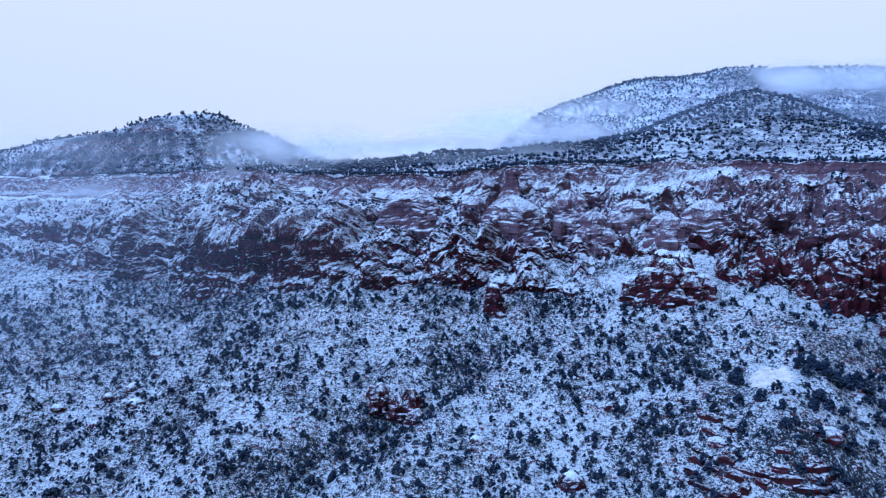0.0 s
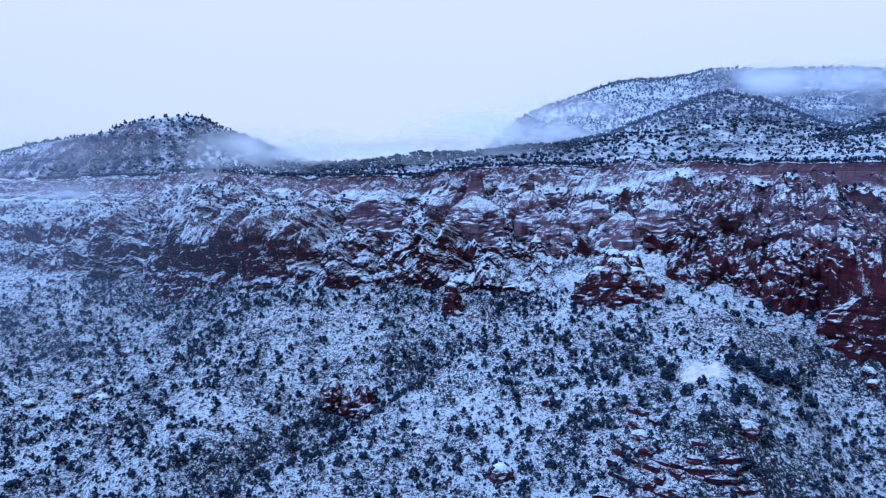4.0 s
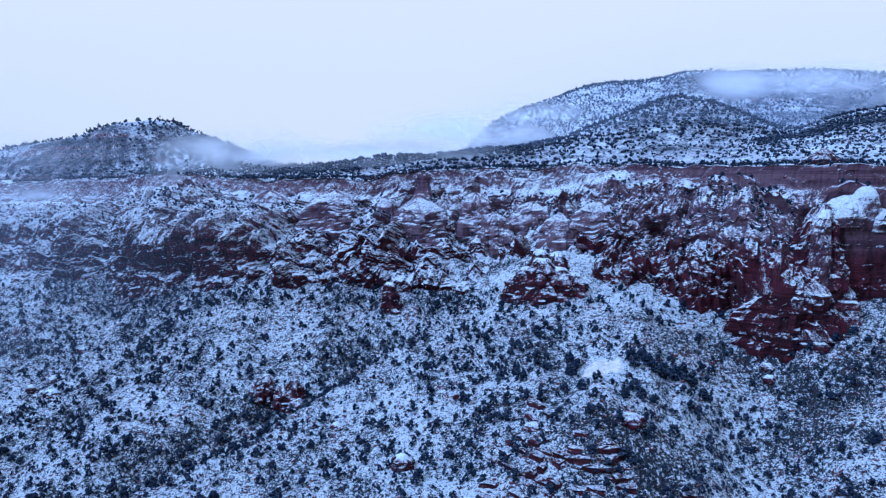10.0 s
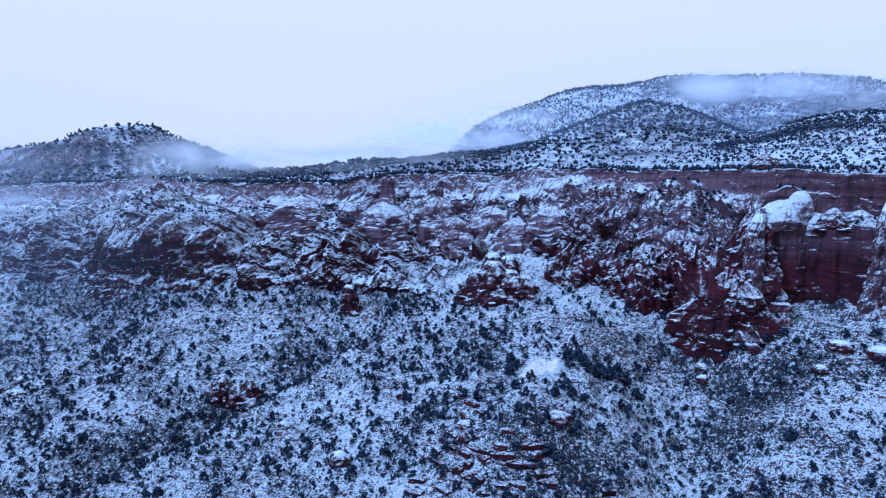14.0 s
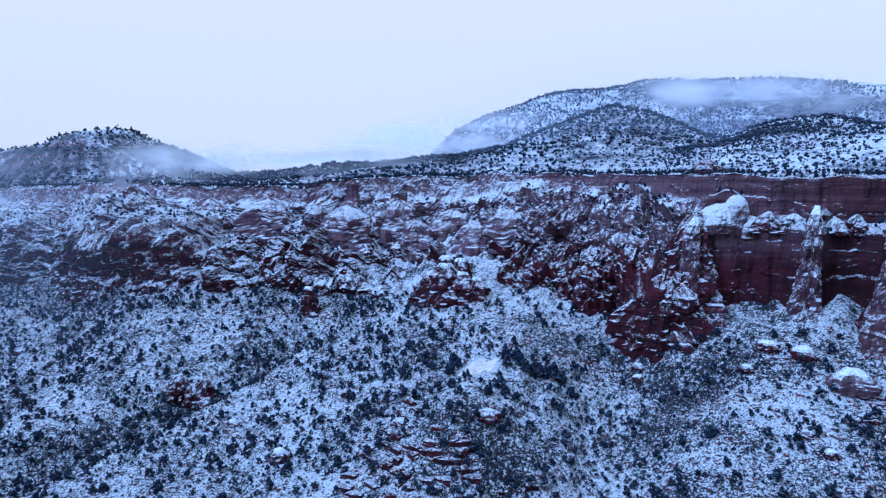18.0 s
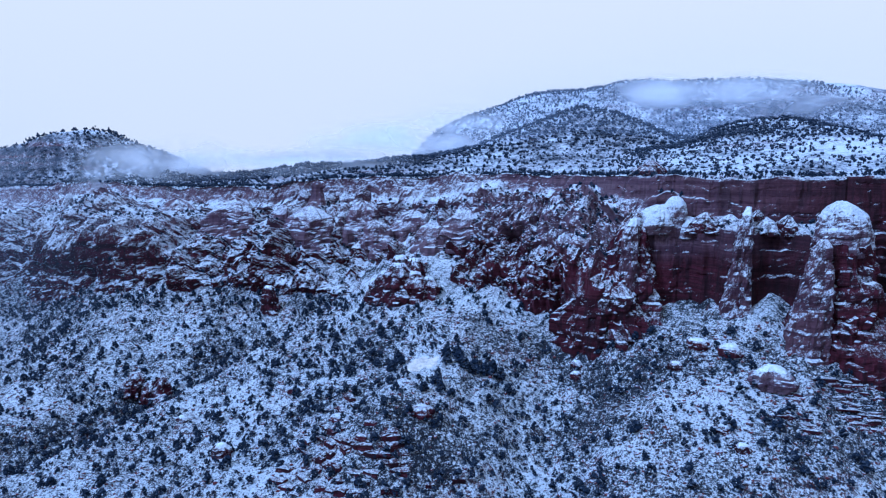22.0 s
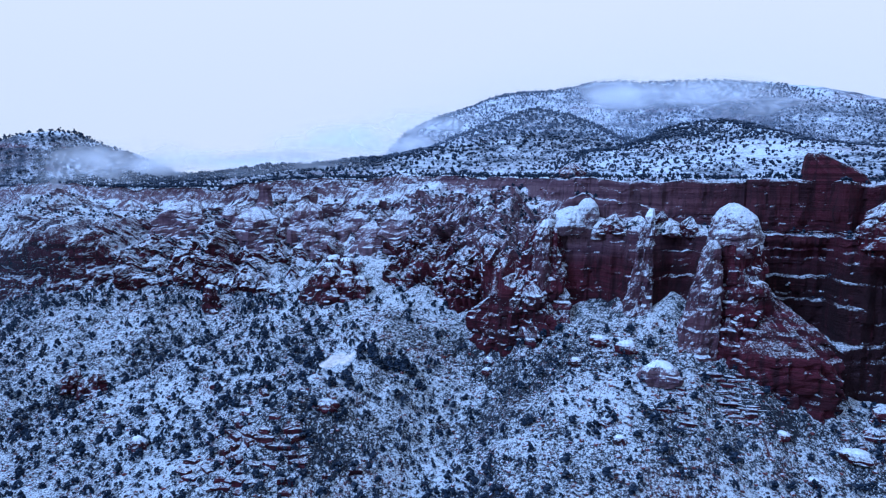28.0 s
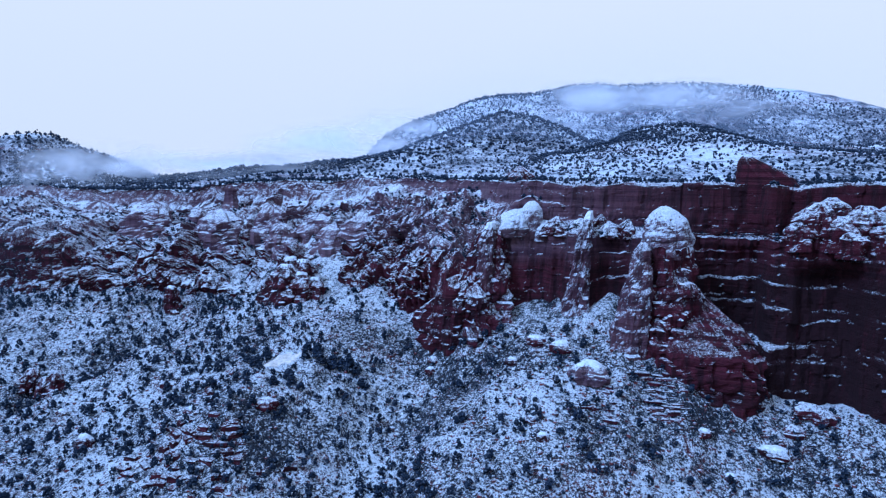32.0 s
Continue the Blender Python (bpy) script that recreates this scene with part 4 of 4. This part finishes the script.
ICO = np.array([(0, 11, 5), (0, 5, 1), (0, 1, 7), (0, 7, 10), (0, 10, 11), (1, 5, 9), (5, 11, 4), (11, 10, 2), (10, 7, 6), (7, 1, 8),
                (3, 9, 4), (3, 4, 2), (3, 2, 6), (3, 6, 8), (3, 8, 9), (4, 9, 5), (2, 4, 11), (6, 2, 10), (8, 6, 7), (9, 8, 1)])


OCT = np.array([(0, 2, 4), (2, 1, 4), (1, 3, 4), (3, 0, 4), (2, 0, 5), (1, 2, 5), (3, 1, 5), (0, 3, 5)])
OCT_V = np.array([(1, 0, 0), (-1, 0, 0), (0, 1, 0), (0, -1, 0), (0, 0, 1), (0, 0, -1)], float)


def spin(points, angle):
    c, s = np.cos(angle), np.sin(angle)
    return np.stack([points[..., 0] * c - points[..., 1] * s, points[..., 0] * s + points[..., 1] * c, points[..., 2]], -1)


def scatter(shape_verts, faces, places, sizes, angles, which):
    """Many copies of a few shapes joined: vertices and triangles."""
    out_v, out_f, base = [], [], 0
    for k, sv in enumerate(shape_verts):
        sel = np.flatnonzero(which == k)
        if not len(sel):
            continue
        fv = faces[k] if isinstance(faces, list) else faces
        p = spin(sv[None] * np.ones((len(sel), 1, 1)), angles[sel][:, None]) * sizes[sel][:, None, None] + places[sel][:, None]
        out_v.append(p.reshape(-1, 3))
        out_f.append((fv[None] + (np.arange(len(sel)) * len(sv))[:, None, None]).reshape(-1, 3) + base)
        base += len(sel) * len(sv)
    return np.concatenate(out_v), np.concatenate(out_f)


def cells_of(u0, u1, v0, v1, step, seed):
    r = np.random.RandomState(seed)
    a, b = np.meshgrid(np.arange(u0, u1, step), np.arange(v0, v1, step))
    a, b = a.ravel(), b.ravel()
    return a + r.uniform(-0.5, 0.5, len(a)) * step, b + r.uniform(-0.5, 0.5, len(a)) * step, r


su, sv, r = cells_of(-420, 262, 138, 318, 1.5, 71)
keep = (r.rand(len(su)) < 0.36 + 0.34 * (su > 95) + 0.40 * smooth(-0.1, 0.7, fbm(su / 22, sv / 22, 0, 3, 44))) & (sv < soft_along(LAND, 2, su) + 4) & (np.hypot((su - 10) / 9, (sv - 257) / 12) > 1)
su, sv = su[keep], sv[keep]
sz = ground_height(su, sv)
size = 0.26 + 0.85 * r.rand(len(su)) ** 3.6
near = np.argsort(np.where(size > 0.55, sv + 0.2 * np.abs(su - 60), 1e6))[:170]
sx, sy = to_xy(su, sv)
stone_shapes = [stone_verts(s) for s in range(9)]
stone_meshes = [mesh_from("stone", s, ICO, False) for s in stone_shapes]
for m in stone_meshes:
    m.materials.append(M_STONE)
which = r.randint(0, 9, len(su))
turn = r.uniform(0, 6.28, len(su))
for i in near:
    ob = new("stone", stone_meshes[which[i]])
    ob.matrix_world = Matrix.Translation((sx[i], sy[i], sz[i] + 0.1)) @ Matrix.Rotation(turn[i], 4, "Z") @ Matrix.Diagonal((size[i], size[i], size[i], 1))
    tagged(ob, "dark red stone with snow on top, lying on the slope", "stone", "stones on the slope")
rest = np.setdiff1d(np.arange(len(su)), near)
chip_shapes = [OCT_V * np.random.RandomState(s).uniform(0.7, 1.2, (6, 1)) * np.array([1, 1, 0.75]) for s in range(9)]
vv_, ff_ = scatter(stone_shapes + chip_shapes, [ICO] * 9 + [OCT] * 9, np.stack([sx, sy, sz + 0.05], -1)[rest], size[rest], turn[rest], which[rest] + 9 * (size[rest] < 0.62))
rubble = new("rubble", mesh_from("rubble", vv_, ff_, False))
rubble.data.materials.append(M_STONE)
tagged(rubble, "countless small red stones scattered over the snowy slope", "rubble", kind="stuff")


# ---- junipers ----


def crown_shape(seed, clumps, sprays, tall=1.15):
    """A ragged juniper crown, one unit wide: clumps of foliage with loose sprays round them."""
    rng = np.random.RandomState(seed)
    vs, fs, n = [], [], 0
    lean = rng.uniform(-0.12, 0.12, 2)
    for k in range(clumps):
        h = rng.uniform(0.10, 1.0) ** 0.9
        reach = 0.48 * (1 - 0.72 * h ** 2.2) * (0.62 + 0.38 * min(1, h * 4))
        a, d = rng.uniform(0, 6.283), reach * rng.uniform(0.25, 1.0) ** 0.5
        c = np.array([d * math.cos(a) + lean[0] * h, d * math.sin(a) + lean[1] * h, h * tall * 0.92])
        s = rng.uniform(0.11, 0.21) * (1.3 if clumps < 16 else 1.0) * (1.75 if clumps < 8 else 1)
        p = OCT_V * rng.uniform(0.65, 1.3, (6, 1)) * s * np.array([1, 1, rng.uniform(0.7, 1.2)])
        vs.append(spin(p, rng.uniform(0, 6.28)) + c)
        fs.append(OCT + n)
        n += 6
    for k in range(sprays):
        h = rng.uniform(0.08, 1.05)
        a, d = rng.uniform(0, 6.283), 0.55 * (1 - 0.7 * min(h, 1) ** 1.6) * rng.uniform(0.75, 1.15)
        c = np.array([d * math.cos(a) + lean[0] * h, d * math.sin(a) + lean[1] * h, h * tall * 0.95])
        o = np.array([math.cos(a), math.sin(a), rng.uniform(0.2, 1.2)])
        o = o / np.linalg.norm(o) * rng.uniform(0.06, 0.13)
        w = rng.normal(0, 0.04, 3)
        vs.append(np.stack([c - w, c + w, c + o]))
        fs.append(np.array([[0, 1, 2]]) + n)
        n += 3
    return np.concatenate(vs), np.concatenate(fs)


def trunk_mesh(seed):
    rng = random.Random(seed)
    bm = bmesh.new()
    def limb(a, b, r0, r1):
        axis = (b - a)
        q = axis.to_track_quat("Z", "Y").to_matrix().to_4x4()
        bmesh.ops.create_cone(bm, segments=6, radius1=r0, radius2=r1, depth=axis.length, matrix=Matrix.Translation((a + b) / 2) @ q)
    a, b = Vector((0, 0, -0.12)), Vector((rng.uniform(-0.06, 0.06), rng.uniform(-0.06, 0.06), 0.32))
    c = b + Vector((rng.uniform(-0.1, 0.1), rng.uniform(-0.1, 0.1), 0.45))
    limb(a, b, 0.055, 0.042)
    limb(b, c, 0.042, 0.012)
    for k in range(4):
        t = rng.uniform(0, 6.28)
        limb(b, b + Vector((0.28 * math.cos(t), 0.28 * math.sin(t), rng.uniform(0.12, 0.4))), 0.025, 0.008)
    me = bpy.data.meshes.new("trunk")
    bm.to_mesh(me)
    bm.free()
    me.materials.append(M_BARK)
    return me


tu, tv, r = cells_of(-440, 262, 136, 330, 3.9, 17)
gully = np.exp(-((tu + 122 - 0.55 * (tv - 250)) / 8) ** 2) + np.exp(-((tu - 45 + 1.3 * (tv - 261)) / 11) ** 2) * (tv < 277)
dens = 0.48 + 0.38 * fbm(tu / 30, tv / 30, 0, 3, 81) + 0.75 * gully - 0.28 * np.exp(-((tu + 8) / 42) ** 2) * smooth(250, 285, tv)
keep = (r.rand(len(tu)) < dens * (1 - 0.25 * smooth(80, 120, tu) + 0.6 * np.exp(-((tu - 222) / 14) ** 2 - ((tv - 304) / 12) ** 2))) & (tv < soft_along(LAND, 2, tu) + 2) & (np.hypot((tu - 10) / 9.5, (tv - 257) / 12.5) > 1)
tu, tv = tu[keep], tv[keep]
tz = ground_height(tu, tv)
tw = 1.5 + 2.9 * r.rand(len(tu)) ** 2.0
# the dark row of larger trees round the little clearing
ring = np.array([(20, 264, 4.4), (27, 263, 5.0), (32, 266, 4.8), (36, 268, 4.6), (43, 270, 4.2), (25, 245, 4.8), (23, 238, 4.4), (-2, 255, 4.4), (-5, 265, 4.0), (7, 239, 4.0), (-1, 261, 4.2), (24, 266, 4.4), (30, 261, 4.8), (34, 264, 4.6), (28, 243, 4.2), (0, 251, 4.6), (39, 270, 4.4), (22, 260, 3.8), (47, 267, 4.0)])
tu, tv, tw = np.concatenate([tu, ring[:, 0]]), np.concatenate([tv, ring[:, 1]]), np.concatenate([tw, ring[:, 2]])
tz = np.concatenate([tz, ground_height(ring[:, 0], ring[:, 1])])
tx, ty = to_xy(tu, tv)
ta = r.uniform(0, 6.28, len(tu))
order = np.argsort(np.where((tu > -150) & (tu < 235) & (tw > 2.0), tv, 1e6))
single = np.concatenate([order[:290], np.arange(len(tu) - len(ring), len(tu))])
single = np.unique(single)
models = []
for s in range(8):
    model = thing("juniper_tree", "dark green bushy juniper growing out of the snowy slope", "tree", "junipers on the slope")
    part("trunk", trunk_mesh(s), None, model, "short grey-brown twisted trunk")
    cvs, cfs = crown_shape(100 + s, 46, 70, (0.85, 1.0, 1.2, 0.92)[s % 4])
    part("crown", mesh_from("crown", cvs, cfs, False), M_TREE, model)
    models.append(model)
spots = [Matrix.Translation((tx[i], ty[i], tz[i] - 0.1)) @ Matrix.Rotation(ta[i], 4, "Z") @ Matrix.Scale(tw[i], 4) for i in single]
for n_ in range(8, len(spots)):
    copy_thing(models[n_ % 8], spots[n_])
for n_ in range(8):
    models[n_].matrix_world = spots[n_]
rest = np.setdiff1d(np.arange(len(tu)), single)
mids = [crown_shape(200 + s, 13, 14, (0.85, 1.0, 1.2, 0.92)[s % 4]) for s in range(8)]
# small scrub between the trees
bu, bv, r2 = cells_of(-440, 262, 138, 322, 3.3, 19)
kb = (r2.rand(len(bu)) < 0.30 + 0.05 * smooth(60, 120, bu) + 0.25 * fbm(bu / 18, bv / 18, 0, 3, 83)) & (bv < soft_along(LAND, 2, bu) + 3) & (np.hypot((bu - 10) / 9, (bv - 257) / 12) > 1)
bu, bv = bu[kb], bv[kb]
bz, bw = ground_height(bu, bv), 0.5 + 0.8 * r2.rand(len(bu))
# trees that hold on to the cliff's ledges and the mesa's edge
flat_q = np.abs(np.gradient(cz, axis=0)) / (np.abs(np.gradient(cv, axis=0)) + 1e-3)
cand = np.flatnonzero(((flat_q < 0.75) & (cz > 62) & (CU > -560) & (CU < 265)).ravel())
pick = r2.choice(cand, 5000, replace=False)
lu, lv, lz = CU.ravel()[pick], cv.ravel()[pick], cz.ravel()[pick]
lw = 0.55 + 1.7 * r2.rand(len(pick)) ** 2.5
# bushes along the rim's edge
eu = r2.uniform(-560, 262, 1500)
ev = soft_along(LAND, 1, eu, 4) + r2.uniform(0.5, 17, len(eu))
ez, ew = 136.9 - soft_along(RIM_DROP, 1, eu, 5), 0.6 + 1.3 * r2.rand(len(eu)) ** 1.5
lu, lv, lz, lw = np.concatenate([lu, eu]), np.concatenate([lv, ev]), np.concatenate([lz, ez]), np.concatenate([lw, ew])
lows = [crown_shape(250 + s, 5, 5, (0.9, 1.1, 1.2, 1.0)[s % 4]) for s in range(8)]
au, av, aw = np.concatenate([tu[rest], bu, lu]), np.concatenate([tv[rest], bv, lv]), np.concatenate([tw[rest], bw, lw])
az = np.concatenate([tz[rest], bz, lz]) - 0.1
kind_ = r2.randint(0, 8, len(au)) + 8 * (np.arange(len(au)) >= len(rest))
ax_, ay_ = to_xy(au, av)
vv_, ff_ = scatter([m[0] for m in mids + lows], [m[1] for m in mids + lows], np.stack([ax_, ay_, az], -1), aw, r2.uniform(0, 6.28, len(au)), kind_)
scrub = new("juniper_scrub", mesh_from("juniper_scrub", vv_, ff_, False))
scrub.data.materials.append(M_TREE)
tagged(scrub, "dark green juniper scrub dotting the snowy slopes and ledges", "scrub", kind="stuff")
# stones lodged on the ledges
cand = np.flatnonzero(((flat_q < 0.9) & (cz > 62) & (cz < 126) & (CU > -560) & (CU < 75)).ravel())
pick = r2.choice(cand, 6000, replace=False)
gx, gy = to_xy(CU.ravel()[pick], cv.ravel()[pick])
vv_, ff_ = scatter(stone_shapes, ICO, np.stack([gx, gy, cz.ravel()[pick]], -1), 0.35 + 0.9 * r2.rand(len(pick)) ** 2.5, r2.uniform(0, 6.28, len(pick)), r2.randint(0, 9, len(pick)))
lodged = new("ledge_rubble", mesh_from("ledge_rubble", vv_, ff_, False))
lodged.data.materials.append(M_STONE)
tagged(lodged, "broken stones lodged on snowy cliff ledges", "rubble", kind="stuff")
# woods on the mesa and the hills
fu, fv, r3 = cells_of(-720, 520, 362, 960, 3.8, 23)
back = fv - soft_along(LAND, 1, fu)
fx, fy = to_xy(fu, fv)
bell = lambda a, w: np.exp(-(a / w) ** 2)
grove = fbm(fu / 60, fv / 60, 0, 3, 87)
wood = 0.36 + 0.30 * grove + 0.16 * (back < 25)
wood = wood + 0.30 * bell(fy - 560 - 0.48 * np.maximum(0, -fx - 250), 60) * (fx < -90) + 0.55 * bell(fy - 500, 55) * smooth(-140, -60, fx) * smooth(190, 120, fx)
wood = wood + 1.1 * bell(fy - 495, 46) * bell(fx - 225, 95) + 0.9 * bell(fy - 400, 40) * bell(fx - 370, 140) + 0.08 * bell(fy - 310, 60) * (fx > 220)
wood = wood + smooth(600, 660, fy) * 0.22 + 0.20 * np.sin(ground_height(fu, fv) / 5.5 + 2 * grove) * smooth(600, 680, fy)
unseen = ((fy > 605 + 0.48 * np.maximum(0, -fx - 250)) & (fx < -60)) | ((fy > 590) & (fy < 620) & (fx < 400)) | ((fy > 880) & (fx > -60))
kf = (r3.rand(len(fu)) < np.minimum(wood, 0.95)) & (back > 1.5) & ~unseen
fu, fv, fx, fy = fu[kf], fv[kf], fx[kf], fy[kf]
fz, fw = np.where(fv - soft_along(LAND, 1, fu, 4) < 17, np.maximum(ground_height(fu, fv), 136.4 - soft_along(RIM_DROP, 1, fu, 5)), ground_height(fu, fv)) - 0.2, (1.6 + 2.0 * r3.rand(len(fu)) ** 1.5) * (1 + 0.25 * (fv < 520) * (fu < -200) + 0.2 * bell(fy - 500, 60) * (fx > 60) + 0.15 * smooth(600, 750, fv))
gu, gv, r4 = cells_of(60, 400, 346, 560, 2.3, 29)
gx_, gy_ = to_xy(gu, gv)
clump = fbm(gu / 14, gv / 14, 0, 3, 89)
kg = (r4.rand(len(gu)) < 0.16 + 0.5 * clump + 0.8 * bell(gy_ - 402, 34)) & (gx_ > 190) & (gy_ < 440) & (gv - soft_along(LAND, 1, gu) > 2)
fu, fv = np.concatenate([fu, gu[kg]]), np.concatenate([fv, gv[kg]])
fx, fy = np.concatenate([fx, gx_[kg]]), np.concatenate([fy, gy_[kg]])
gz_ = ground_height(gu[kg], gv[kg]) - 0.2
fz, fw = np.concatenate([fz, gz_]), np.concatenate([np.where((fy[:len(fw)] < 440) & (fx[:len(fw)] > 190), 0.75, 1.0) * fw, (0.6 + 1.5 * r4.rand(kg.sum()) ** 1.6) * (1 + 0.5 * bell(gy_[kg] - 402, 34))])
fars = [crown_shape(300 + s, 3 if s < 4 else 2, 0, (0.85, 1.0, 1.2, 0.92)[s % 4]) for s in range(8)]
vv_, ff_ = scatter([m[0] for m in fars], [m[1] for m in fars], np.stack([fx, fy, fz], -1), fw, r3.uniform(0, 6.28, len(fu)), r3.randint(0, 4, len(fu)) + 4 * ((fy > 560) | (fw < 1.2)))
woods = new("far_woods", mesh_from("far_woods", vv_, ff_, False))
woods.data.materials.append(M_SCRUB)
tagged(woods, "dark pinyon and juniper woods on the snowy mesa and hills", "woods", kind="stuff")


# ---- drifting mist and painted distance haze ----
def wisp(x, y, z, w, h, dens, seed, mat=M_MIST):
    """A bent, lens-shaped veil of mist or painted haze facing the valley."""
    a, b = np.meshgrid(np.linspace(-1, 1, 25), np.linspace(-1, 1, 13))
    rr = np.sqrt(np.maximum(1 - b * b * 0.98, 0.02))
    px = a * rr * w / 2
    pz = b * h / 2
    py = 0.02 * w * (a * a) + 2 * fbm(a * 1.5 + seed, b * 1.5, 0, 2, seed + 1)
    ob = new("mist_wisp", sheet("mist_wisp", px, py, pz))
    ob.data.materials.append(mat)
    ob.matrix_world = Matrix.Translation((x, y, z)) @ Matrix.Rotation(-0.2, 4, "Z")
    ob.color = (1, 1, 1, dens)
    tagged(ob, "thin pale veil of mist and painted distance haze before the hills", "mist", "mist round the hills", kind="stuff")


for k, w_ in enumerate([
        # over the saddle and the flank of the western hill
        (-110, 530, 150, 170, 56, 1), (-135, 496, 147, 170, 54, 0.8), (-128, 468, 130, 150, 40, 0.5), (-20, 575, 152, 340, 36, 1), (70, 640, 172, 300, 64, 1),
        (-260, 495, 146, 170, 44, 0.25), (-260, 462, 116, 170, 36, 0.25), (-340, 535, 150, 200, 60, 0.2),
        # on the mountain
        (350, 640, 222, 190, 50, 0.9), (300, 630, 196, 110, 50, 0.6), (440, 645, 226, 220, 46, 0.75), (500, 650, 212, 200, 44, 0.4), (130, 612, 180, 220, 70, 0.8),
        # before the mesa's woods
        (20, 455, 142, 340, 30, 0.4)]):
    wisp(*w_, seed=k + 3)
# broad bluish sheets that paint the haze of distance
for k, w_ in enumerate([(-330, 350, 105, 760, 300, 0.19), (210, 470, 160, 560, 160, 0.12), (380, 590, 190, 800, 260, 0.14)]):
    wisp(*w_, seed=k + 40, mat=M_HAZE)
